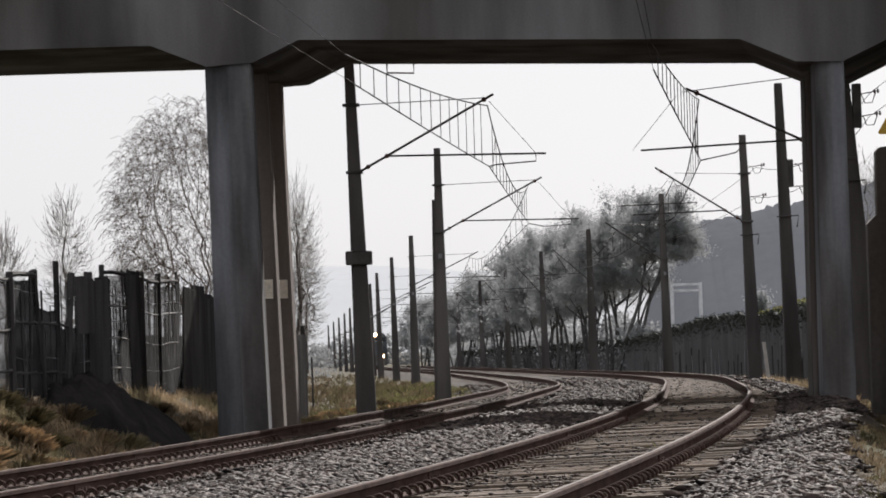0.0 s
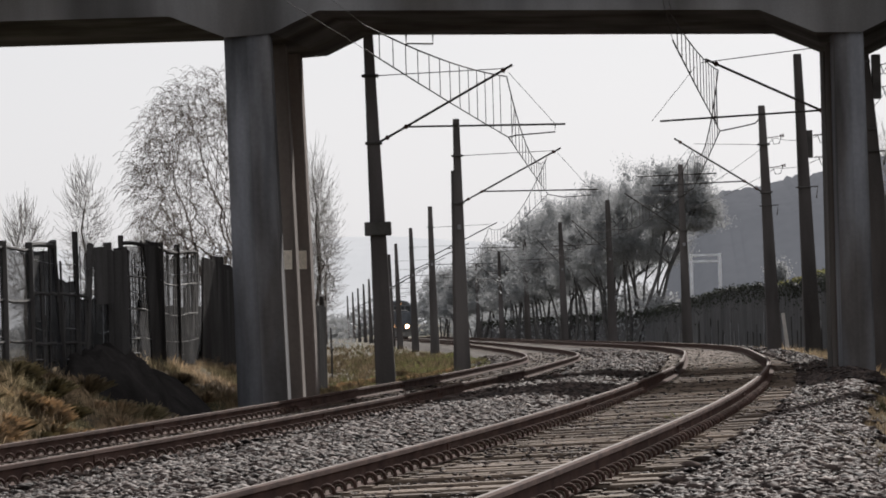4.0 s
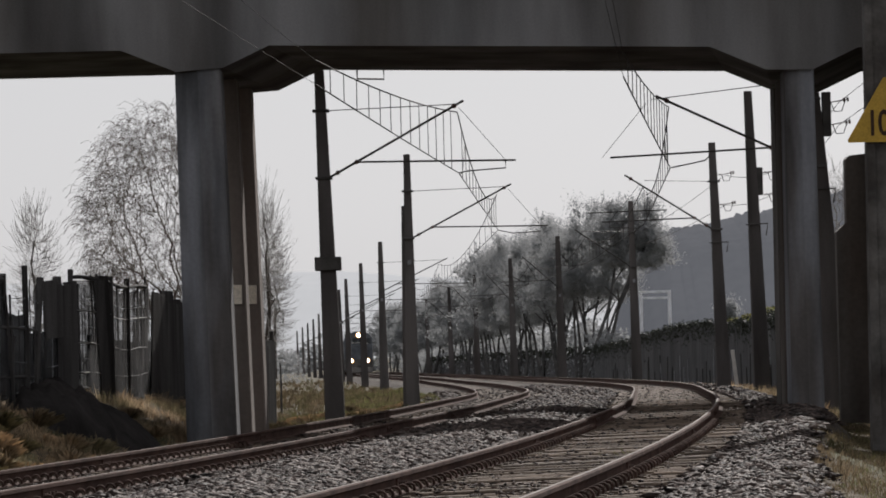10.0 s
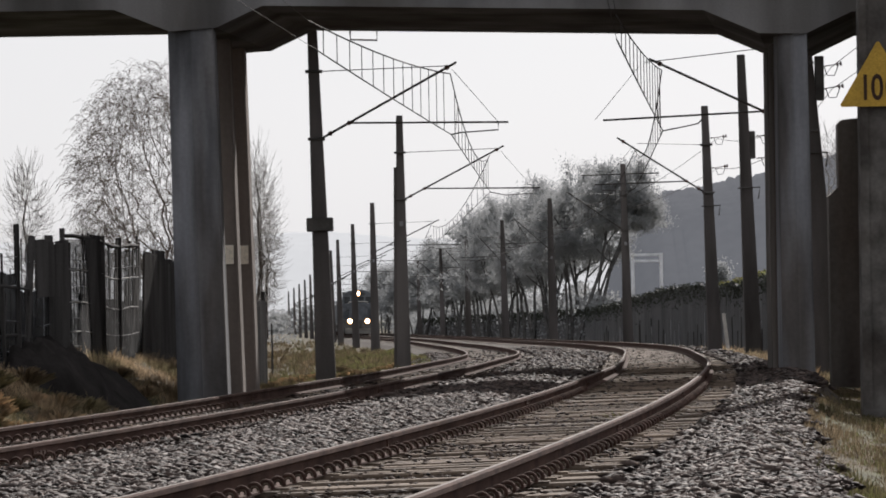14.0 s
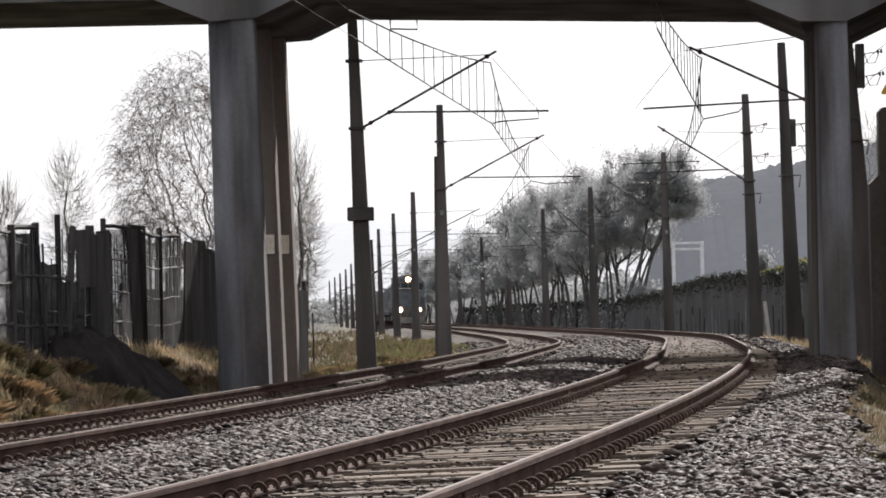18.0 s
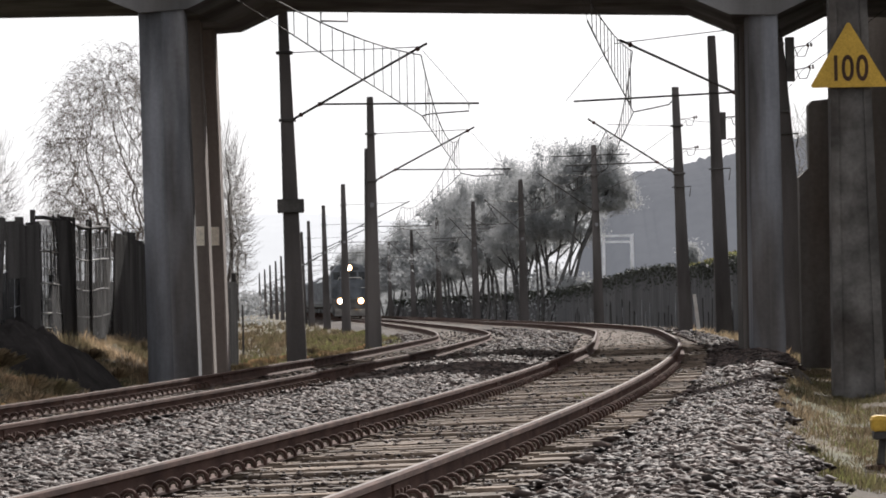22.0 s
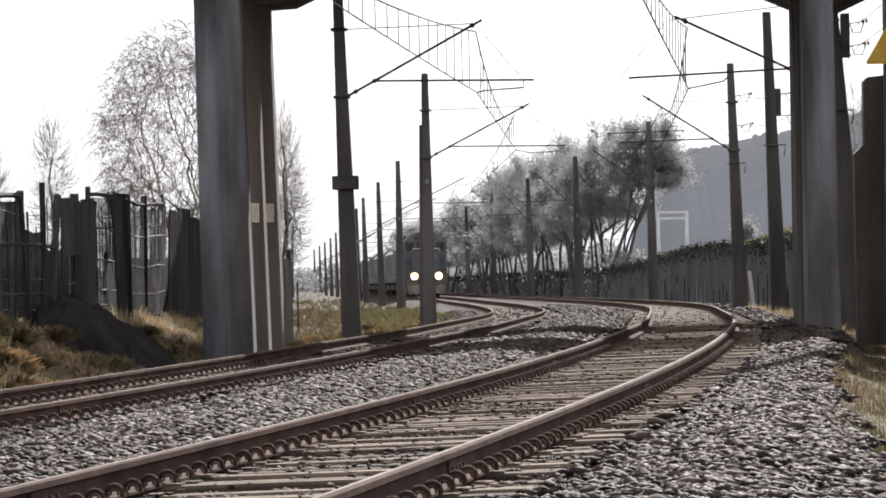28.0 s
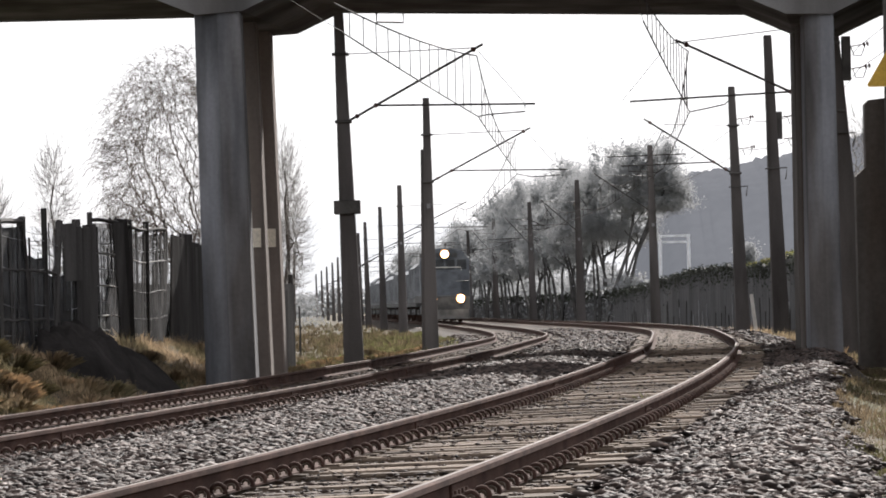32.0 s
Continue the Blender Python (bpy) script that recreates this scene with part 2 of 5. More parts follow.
CURVE_K = (0.435, 1.144, 0.677, 1.194, -0.146, 0.684, 1.742, 0.839, -0.224, 0.191, 0.030, -0.084)
FALL_S = (0, 60, 100, 140, 180, 230, 300, 420, 560, 700)
FALL_Z = (0.022, -0.030, -0.156, -0.307, -0.416, -0.576, -0.771, -1.107, -1.499, -1.89)
CANT, SPACING, GAUGE = 0.0248, 5.024, 0.873


def line_of_track():
    s = np.arange(-40, 1400.0)
    k = np.interp(s, CURVE_S, CURVE_K) * 1e-3 * (s >= 0) * (s < 560)
    head = 0.1218 - np.concatenate([[0], np.cumsum((k[1:] + k[:-1]) / 2)])
    mid = (head[1:] + head[:-1]) / 2
    x = np.concatenate([[0], np.cumsum(np.sin(mid))])
    y = np.concatenate([[0], np.cumsum(np.cos(mid))])
    x, y = x - x[40] - 1.735, y - y[40] + 15.0
    z = np.interp(s, FALL_S, FALL_Z)
    cant = CANT * np.interp(s, (0, 140, 240, 600), (1, 1, 0, 0))
    return s, x, y, z, cant, head


LS, LX, LY, LZ, LC, LH = line_of_track()


def on_line(s, u=0.0, up=0.0):
    """The place s metres along the line, u metres to its right, above the rail tops' plane."""
    h = np.interp(s, LS, LH)
    x, y = np.interp(s, LS, LX) + u * math.cos(h), np.interp(s, LS, LY) - u * math.sin(h)
    return Vector((x, y, np.interp(s, LS, LZ) + np.interp(s, LS, LC) * u + up))


def line_pose(s, u=0.0, up=0.0):
    """A pose there whose y runs along the line and whose x leans with the cant."""
    h, c = np.interp(s, LS, LH), np.interp(s, LS, LC)
    return Matrix.Translation(on_line(s, u, up)) @ Matrix.Rotation(-h, 4, "Z") @ Matrix.Rotation(-math.atan(c), 4, "Y")


def at_depth(y):
    return float(np.interp(y, LY, LS))


LEFT = -SPACING

# Height of the land across the line, as offsets from the rail tops: u to the right of the line.
BANK_U = (-60, -22, -15, -11.5, -9.6, -9.0, -8.2, -7.6, -6.9, -3.4, -2.4, -1.5, 1.6, 2.3, 3.0, 3.9, 5.0, 7.5, 12, 20, 60)
BANK_Z = (0.3, 0.5, 0.55, 0.5, 0.42, 0.1, -0.5, -0.46, -0.24, -0.19, -0.14, -0.24, -0.25, -0.20, -0.34, -0.58, -0.62, -0.5, -0.25, 0.1, 0.3)



def land(x, y):
    s = np.interp(y, LY, LS)
    u = x - np.interp(y, LY, LX)
    rise = np.interp(y, (0, 82, 96, 4000), (1, 1, 0, 0))  # the bank by the fence ends behind the bridge
    wide = np.interp(y, (0, 27, 36, 4000), (1, 1, 1.9, 1.9))  # the shoulder narrows away from the camera
    bank = np.interp(np.where(u > 2, 2 + (u - 2) * wide, u), BANK_U, BANK_Z)
    bank = np.where(u < -8.2, rise * bank + (1 - rise) * np.interp(u, (-60, -14, -8.2), (-0.7, -0.65, -0.55)), bank)
    z = np.interp(s, LS, LZ) + bank + np.interp(s, LS, LC) * np.clip(u, -7, 3)
    rough = 0.06 * np.sin(x * 1.7 + 2 * np.sin(y * 0.23)) * np.sin(y * 0.61 + x) * ((u < -8.5) | (u > 4.2))
    return z + rough


def ground():
    ys = np.concatenate([np.arange(-30, 120, 0.6), np.arange(120, 320, 3.0), np.arange(320, 900, 15.0), [1000, 1300, 1800, 2600, 4000]])
    us = np.concatenate([[-2500, -900, -400, -200, -100, -60, -45, -35, -28], np.arange(-22, 14, 0.4), [16, 20, 28, 35, 45, 60, 100, 200, 400, 900, 2500]])
    verts, faces = [], []
    for y in ys:
        c = np.interp(y, LY, LX)
        for u in us:
            verts.append((c + u, y, float(land(c + u, y)) - 0.05))
    n = len(us)
    for j in range(len(ys) - 1):
        for i in range(n - 1):
            a = j * n + i
            faces.append((a, a + 1, a + n + 1, a + n))
    g = new("ground", mesh_of("ground", verts, faces, SOIL, True))
    tagged(g, "brown grassy soil sloping beside the railway", "ground", kind="structure")


SHOULDER_Y, SHOULDER_U = (0, 24, 29, 35, 43, 52, 60, 67, 80, 90), (3.4, 2.98, 2.82, 2.63, 2.32, 2.22, 2.38, 2.6, 2.75, 2.76)  # where the stones give way to grass


def ballast_bed():
    us = (-8.2, -7.6, -7.2, -6.9, -6.4, -5.9, -5.0, -4.1, -3.6, -3.0, -2.4, -1.9, -1.5, -0.9, 0, 0.9, 1.5, 1.9, 2.3, 2.7, 3.1, 3.5, 3.9, 4.3)
    verts, faces = [], []
    ss = np.concatenate([np.arange(-40, 120, 0.5), np.arange(120, 640, 3.0)])
    for s in ss:
        for u in us:
            p = on_line(s, u)
            b = 0.025 * math.sin(s * 2.1 + u * 3.3) * math.sin(s * 0.9 - u * 2.0)
            heap = 0.16 * math.exp(-((u - 2.5) / 0.5) ** 2 - ((p.y - 68) / 7) ** 2)
            foot = 0.15 + np.interp(p.y, SHOULDER_Y, SHOULDER_U)
            drop = -0.12 if abs(u) > 8 or u > foot else 0
            verts.append((p.x, p.y, float(land(p.x, p.y)) + b + heap + drop))
    n = len(us)
    for j in range(len(ss) - 1):
        for i in range(n - 1):
            a = j * n + i
            faces.append((a, a + 1, a + n + 1, a + n))
    ob = new("ballast", mesh_of("ballast", verts, faces, BALLAST, True))
    tagged(ob, "grey crushed-stone ballast bed under both tracks", "ballast", kind="structure")


RAIL = [(-0.075, -0.172), (0.075, -0.172), (0.075, -0.158), (0.012, -0.14), (0.010, -0.05), (0.036, -0.035), (0.036, -0.006), (0.028, 0.0),
        (0.002, 0.0005), (-0.028, 0.0), (-0.036, -0.006), (-0.036, -0.035), (-0.010, -0.05), (-0.012, -0.14), (-0.075, -0.158)]


def rail(parent, u):
    verts, faces, mats = [], [], []
    ss = np.concatenate([np.arange(-38, 110, 1.0), np.arange(110, 640, 2.5)])
    n = len(RAIL)
    for s in ss:
        m = line_pose(s, u)
        verts += [tuple(m @ Vector((a, 0, b))) for a, b in RAIL]
    for j in range(len(ss) - 1):
        for k in range(n):
            a, b = j * n + k, j * n + (k + 1) % n
            faces.append((a, b, b + n, a + n))
            mats.append(1 if k == 8 else 0)
    me = mesh_of("rail", verts, faces, RUST)
    me.materials.append(POLISHED)
    me.polygons.foreach_set("material_index", mats)
    return part("rail", me, None, parent)


def sleeper_mesh():
    bm = bmesh.new()
    box(bm, -1.37, 1.37, -0.12, 0.12, -0.36, -0.178, 0.015)
    for u in (-GAUGE, GAUGE):
        box(bm, u - 0.16, u + 0.16, -0.085, 0.085, -0.179, -0.166)
    return bm


def clip_mesh():
    """A sprung steel clip that stands as an arch across the rail's foot."""
    verts, faces, mats = [], [], []
    for radius, thick, mat in ((0.042, 0.0135, 0), (0.02, 0.008, 1)):
        bm = bmesh.new()
        tube(bm, [(radius * math.cos(a), 0.0, 0.012 + radius * math.sin(a)) for a in np.linspace(-0.5, math.pi + 0.5, 9)], thick, 5)
        k = len(verts)
        bm.verts.index_update()
        verts += [tuple(v.co) for v in bm.verts]
        faces += [[v.index + k for v in f.verts] for f in bm.faces]
        mats += [mat] * len(bm.faces)
        bm.free()
    me = mesh_of("rail_clip", verts, faces, RUST)
    me.materials.append(WOOD)
    me.polygons.foreach_set("material_index", mats)
    return me


def track(u, label):
    t = thing("railway_track", Matrix(), label, "railway track", kind="structure")
    for side in (-1, 1):
        rail(t, u + side * GAUGE)
    rnd = random.Random(4 + int(u))
    wood = part("sleeper", sleeper_mesh(), WOOD, t, m=line_pose(2, u))
    clip = part("rail_clip", clip_mesh(), None, t, m=line_pose(2, u - GAUGE + 0.075, -0.15))
    far_v, far_f = [], []
    for i in range(6, 640):
        s = i * 0.5
        m = line_pose(s, u) @ Matrix.Rotation(rnd.uniform(-0.022, 0.022), 4, "Z") @ Matrix.Translation((rnd.uniform(-0.015, 0.015), 0, rnd.uniform(-0.03, 0.006)))
        if s < 90:
            ob = part("sleeper", wood.data, None, t, m=m)
        else:
            k = len(far_v)
            far_v += [tuple(m @ Vector((a, b, -0.18))) for a, b in ((-1.37, -0.12), (1.37, -0.12), (1.37, 0.12), (-1.37, 0.12))]
            far_f.append((k, k + 1, k + 2, k + 3))
        if s < 48:
            for side in (-1, 1):
                for off in (-0.082, 0.082):
                    part("rail_clip", clip.data, None, t, m=line_pose(s, u) @ Matrix.Translation((side * GAUGE + off, rnd.uniform(-0.03, 0.03), -0.148)))
    for s in (5.6, 20.5, 35.4, 50.3, 65.2):
        for side in (-1, 1):
            bm = bmesh.new()
            for off in (-1, 1):
                box(bm, off * 0.018 - 0.009, off * 0.018 + 0.009, -0.32, 0.32, -0.135, -0.045, 0.003)
                for y in (-0.24, -0.08, 0.08, 0.24):
                    box(bm, off * 0.03 - 0.012, off * 0.03 + 0.012, y - 0.018, y + 0.018, -0.112, -0.076)
            part("joint_bar", bm, RUST, t, m=line_pose(s + (0 if side < 0 else 1.9), u + side * GAUGE))
    ob = part("far_sleepers", mesh_of("far_sleepers", far_v, far_f, WOOD), None, t)
    tagged(ob, kind="stuff")


def stones():
    """Loose crushed stone over the bed, denser and finer near the camera's stand."""
    rng = np.random.default_rng(7)
    base = np.array([(1, 0.1, -0.1), (-1, -0.1, 0.1), (0.1, 1, 0), (-0.15, -1, 0.1), (0.2, 0.1, 1), (-0.1, 0, -1)], float)
    tri = np.array([(0, 2, 4), (2, 1, 4), (1, 3, 4), (3, 0, 4), (2, 0, 5), (1, 2, 5), (3, 1, 5), (0, 3, 5)])
    verts = []
    for s0, s1, dens in ((3, 13, 420), (13, 24, 500), (24, 40, 320), (40, 62, 130), (62, 105, 40), (105, 170, 12)):
        n = int((s1 - s0) * 12.0 * dens)
        s, u, r = rng.uniform(s0, s1, n), rng.uniform(-7.9, 4.1, n), rng.uniform(0, 1, n)
        h = np.interp(s, LS, LH)
        x, y = np.interp(s, LS, LX) + u * np.cos(h), np.interp(s, LS, LY) - u * np.sin(h)
        w = np.minimum(np.abs(u), np.abs(u - LEFT))
        on_wood = np.abs(((s / 0.5) % 1.0) - 0.5) > 0.26
        keep = ~((w < 1.38) & ((r < 0.5) | ((r < 0.94 - 0.1 * (np.sin(s * 0.7 + 1.3 * u) > 0.3)) & on_wood))) & (np.abs(w - GAUGE) > 0.1)
        keep &= u < np.interp(y, SHOULDER_Y, SHOULDER_U) + 0.12 * np.sin(s * 1.3) + rng.normal(0, 0.07, n)
        keep &= np.abs(x) < 0.13 * y + 0.6
        s, u, w, x, y, on_wood = s[keep], u[keep], w[keep], x[keep], y[keep], on_wood[keep]
        n = len(s)
        heap = 0.16 * np.exp(-((u - 2.5) / 0.5) ** 2 - ((y - 68) / 7) ** 2)
        z = land(x, y) + heap + np.where(w > 1.45, 0.02, np.where(on_wood, 0.06, 0.025))
        size = rng.uniform(0.017, 0.043, n) * (1.0 if s1 < 41 else 1.35 if s1 < 110 else 1.8) * np.where(w < 1.4, 0.62, 1.12)
        q = base[None] * size[:, None, None] * rng.uniform(0.7, 1.25, (n, 6, 1)) * np.stack([rng.uniform(1.3, 2.3, n), rng.uniform(0.55, 0.9, n), rng.uniform(0.35, 0.7, n)], 1)[:, None, :]
        a, b = rng.uniform(0, 6.28, n), rng.uniform(-0.8, 0.8, n)
        yy, zz = q[:, :, 1] * np.cos(b)[:, None] - q[:, :, 2] * np.sin(b)[:, None], q[:, :, 1] * np.sin(b)[:, None] + q[:, :, 2] * np.cos(b)[:, None]
        xx = q[:, :, 0] * np.cos(a)[:, None] - yy * np.sin(a)[:, None]
        yy = q[:, :, 0] * np.sin(a)[:, None] + yy * np.cos(a)[:, None]
        verts.append(np.stack([xx + x[:, None], yy + y[:, None], zz + (z + size * 0.3 + rng.uniform(-0.012, 0.022, n) * (w > 1.4))[:, None]], 2).reshape(-1, 3))
    v = np.concatenate(verts)
    count = len(v) // 6
    f = (tri[None] + 6 * np.arange(count)[:, None, None]).reshape(-1, 3)
    me = bpy.data.meshes.new("ballast_stones")
    me.vertices.add(len(v))
    me.vertices.foreach_set("co", v.astype(np.float32).ravel())
    me.loops.add(len(f) * 3)
    me.loops.foreach_set("vertex_index", f.astype(np.int32).ravel())
    me.polygons.add(len(f))
    me.polygons.foreach_set("loop_start", np.arange(0, len(f) * 3, 3, dtype=np.int32))
    me.update(calc_edges=True)
    me.materials.append(STONE)
    tagged(new("ballast_stones", me), "loose angular grey ballast stones between the rails", "ballast stones", kind="stuff")


# ---- the road bridge over the line ----
def column_ring(w, d, facet, z, x=0.0, y=0.0):
    """A column's outline: a broad slanting facet on its left, small chamfers on its right."""
    a, b, e, c = w / 2, d / 2, facet * 0.75, 0.035
    return [(x - a, y - b + e, z), (x - a + facet, y - b, z), (x + a - c, y - b, z), (x + a, y - b + c, z), (x + a, y + b - c, z), (x + a - c, y + b, z), (x - a + facet, y + b, z), (x - a, y + b - e, z)]


PIERS = (-13.9, -3.76, 6.36, 16.6)
SKEW = 0.107


def bridge(y0, y1, up, columns=True):
    b = thing("road_bridge", pose(0, y0, 0), "weathered grey concrete road bridge across both tracks", "bridge", kind="structure")
    xs = []
    for i, x in enumerate(PIERS):
        xs += [(x - 1.35, 6.17), (x - 0.4, 5.78), (x + 0.4, 5.78), (x + 1.2, 6.17)]
    soffit = [(-42, 6.17)] + xs + [(42, 6.17)]
    outline = [(x, z - 0.027 * (max(x, -3.4) - 1.7) + up - (0.05 if x < -4 else 0)) for x, z in soffit] + [(42, 7.3 + up), (-42, 8.6 + up)]
    bm = bmesh.new()
    w = y1 - y0
    loft(bm, [[(x, 0, z) for x, z in outline], [(x + SKEW * w, w, z) for x, z in outline]])
    part("deck_girder", bm, CONCRETE, b)
    for y in (-0.15, w - 0.1):
        bm = bmesh.new()
        loft(bm, [[(x, y + a, (8.0 - 0.0155 * x) + c + up) for a, c in ((0, -0.4), (0.25, -0.4), (0.25, 0.6), (0, 0.6))] for x in (-42, 42)])
        part("parapet", bm, CONCRETE, b)
    if columns:
        for x in PIERS:
            for y in (0.72, 3.4, 6.05):
                cx = x + (0.058 if x < 0 else 0.046) * y + (0 if x < 0 else 0.19)
                g = float(land(cx, y0 + y)) - 0.3
                bm = bmesh.new()
                k = 0.88 if x < 0 else 0.54
                tilt = 0.06 if x < 0 else 0.005
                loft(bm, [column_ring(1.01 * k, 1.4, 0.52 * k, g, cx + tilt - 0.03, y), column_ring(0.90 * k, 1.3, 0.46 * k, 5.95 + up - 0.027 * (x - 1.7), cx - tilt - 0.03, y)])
                # left rear columns carry bounce light, right ones shade, in their colour
                part("pier_column", bm, PIERC if y < 1 else WARMPIER if x < 0 else DARKWALL, b)
        for x, y, z in ((-3.33, 2.665, 2.06), (-3.17, 5.32, 2.09)):
            bm = bmesh.new()
            box(bm, x - 0.08, x + 0.1, y, y + 0.015, z - 0.17, z + 0.17, 0.004)
            part("notice_plate", bm, PLATE, b, "small pale blank plate")
        x = -0.9
        bm = bmesh.new()
        tube(bm, [(x + 0.25, w - 0.1, 6.3), (x + 0.25, w - 0.1, 6.08), (x - 0.25, w - 0.1, 6.1), (x - 0.25, w - 0.1, 6.3)], 0.02, 5)
        part("hanger", bm, STEEL, b)
    return b


def second_deck():
    """A plain higher deck behind the first, known by the second band of shade on the ballast."""
    b = thing("road_bridge", pose(0, 94.5, 0), "higher concrete road deck hidden behind the first bridge", "bridge", kind="structure")
    bm = bmesh.new()
    box(bm, -42, 42, 0, 8, 7.75, 9.4, 0.03)
    part("deck_girder", bm, CONCRETE, b)
    for x in (-17, 19.5):
        g = float(land(x, 98)) - 0.3
        bm = bmesh.new()
        box(bm, x - 0.5, x + 0.5, 1, 7, g, 7.76, 0.05)
        part("pier_column", bm, PIERC, b)


def leaning_post(bm, base, top, w0, w1, d0, d1):
    (x0, y0, z0), (x1, y1, z1) = base, top
    loft(bm, [[(x0 + a * w0 / 2, y0 + b * d0 / 2, z0) for a, b in ((-1, -1), (1, -1), (1, 1), (-1, 1))],
              [(x1 + a * w1 / 2, y1 + b * d1 / 2, z1) for a, b in ((-1, -1), (1, -1), (1, 1), (-1, 1))]])


# depth, base x, top x, top height, side (+1: its arm reaches to the right), kind of arm
MASTS = [
    (98, -2.05, -2.25, 7.65, 1, 1), (140, -0.43, -0.45, 7.34, 1, 1), (235, -2.24, -2.3, 6.99, 1, 1), (290, -4.05, -4.17, 7.0, 1, 1), (345, -6.03, -6.17, 6.94, 1, 1),
    (395, -7.57, -7.7, 6.85, 1, 1), (445, -9.35, -9.45, 6.5, 1, 1), (495, -11.25, -11.35, 6.3, 1, 1), (545, -13.15, -13.25, 6.1, 1, 1), (600, -15.25, -15.35, 5.9, 1, 1), (660, -17.65, -17.75, 5.8, 1, 1), (720, -20.15, -20.25, 5.6, 1, 1), (785, -22.95, -23.05, 5.4, 1, 1),
    (98, 9.28, 8.77, 7.65, -1, 1), (118, 9.13, 8.92, 7.83, -1, 0), (138, 9.45, 9.25, 7.39, -1, 1), (190, 9.22, 9.12, 7.35, -1, 1), (235, 7.38, 7.29, 7.06, -1, 1), (280, 5.72, 5.6, 6.88, -1, 1),
    (330, 3.95, 3.85, 6.75, -1, 1), (385, 2.3, 2.2, 6.7, -1, 1), (450, 0.3, 0.2, 6.4, -1, 1),
]


def insulator(parent, p, way):
    """Two porcelain discs with a looped lead on a short pin."""
    bm = bmesh.new()
    p, way = Vector(p), Vector(way)
    tube(bm, [p, p + way * 0.5], 0.012, 5)
    for f in (0.45, 0.53):
        tube(bm, [p + way * f, p + way * (f + 0.04)], 0.05, 8)
    part("insulator", bm, INSUL, parent)
    bm = bmesh.new()
    tube(bm, [p + way * 0.05 + Vector((0, 0, 0.03)), p + way * 0.15 + Vector((0, 0, -0.02)), p + way * 0.22 + Vector((0, 0, -0.22)), p + way * 0.4 + Vector((0, 0, -0.24)), p + way * 0.5], 0.012, 5)
    part("lead", bm, WIRE, parent)


def stagger(y, side):
    if side < 0:  # the wire zigzags from mast to mast
        return -0.105 if y < 100 else 0.33 if y < 150 else 0.0
    return 0.36 if y < 100 else 0.05


def mast(y, xb, xt, zt, side, arm):
    g = float(land(xb, y))
    near = y < 150
    label = "tapered dark concrete mast with a slanting steel arm" if arm else "tapered dark concrete mast carrying a feeder box and insulators"
    m = thing("overhead_line_mast", pose(xb, y, g), label, "railway mast", "overhead line masts")
    lean = (xt - xb) / (zt - g)
    bm = bmesh.new()
    k = 1.5 if side < 0 and y < 100 else 1.12 if y > 200 else 1.0
    leaning_post(bm, (0, 0, -0.3), (xt - xb, 0, zt - g), 0.47 * k, 0.21 * k, 0.40, 0.22)
    bmesh.ops.bevel(bm, geom=list(bm.edges), offset=0.02, segments=1, affect="EDGES")
    part("post", bm, POLE, m)
    cx = float(np.interp(y, LY, LX)) + (LEFT if side > 0 else 0.0)
    zr = float(np.interp(y, LY, LZ))
    zc = zr + 5.08
    za = zr - (0.2 if y > 110 else 0.05)  # the arms sit a little lower on the farther masts

    def local(x, z, dy=0.0):
        return Vector((x - xb, dy, z - g))

    def post_x(z):
        return xb + lean * (z - g)
    reach = {(98, -1): 0.18, (138, -1): 0.9}.get((y, side), 0.5)
    foot, tip = local(post_x(za + 5.1) + 0.13 * side, za + 5.1), local(cx + reach * side, za + (6.87 if y == 138 else 6.76))
    if arm:
        bm = bmesh.new()
        tube(bm, [foot, tip], 0.031)
        part("strut", bm, STEEL, m)
        inner = side < 0 and y < 100
        start = foot.lerp(tip, 0.26 if inner else 0.2)
        bm = bmesh.new()
        if y == 190:  # a level arm across the head of this mast
            tube(bm, [local(7.26, 6.86), local(10.7, 6.92)], 0.028)
        else:
            tube(bm, [start, local(cx + (1.24 if inner else 1.65) * side, za + 5.39)], 0.025)
        part("registration_tube", bm, STEEL, m)
        bm = bmesh.new()
        hold = local(cx + stagger(y, side) * side, zc)
        if stagger(y, side) < 0:  # this arm pushes from the mast's side
            tube(bm, [local(cx - 0.98 * side, za + 5.36), local(cx - 0.9 * side, za + 5.28), local(cx - 0.5 * side, za + 5.2), hold], 0.017)
        else:
            tube(bm, [local(cx + 1.42 * side, za + 5.38), local(cx + 1.42 * side, za + 5.22), local(cx + 0.55 * side, za + 5.17), hold], 0.017)
        part("steady_arm", bm, STEEL, m)
        bm = bmesh.new()
        rise = 0.45 if inner else 0.0
        tube(bm, [local(post_x(za + 6.6), za + 6.6 + rise), local(cx + 0.28 * side, za + 6.68)], 0.011, 5)
        part("tie_rod", bm, STEEL, m)
        if near:
            for q, r in ((tip.lerp(foot, 0.07), 0.06), (foot.lerp(tip, 0.06), 0.055), (start, 0.055)):
                bm = bmesh.new()
                bmesh.ops.create_uvsphere(bm, u_segments=8, v_segments=6, radius=r, matrix=Matrix.Translation(q))
                part("clamp", bm, INSUL, m)
            bm = bmesh.new()
            tube(bm, [local(cx + 0.4 * side, za + 6.6), local(cx + 1.42 * side, za + 5.4)], 0.006, 4)
            part("stay_wire", bm, WIRE, m)
        for z in (za + 5.08, za + 6.6):
            bm = bmesh.new()
            x = post_x(z) - xb
            box(bm, x - 0.19, x + 0.19, -0.21, 0.21, z - g - 0.03, z - g + 0.03, 0.008)
            part("bracket", bm, STEEL, m)
    if side > 0 and y < 100:
        bm = bmesh.new()
        x = post_x(3.0) - xb
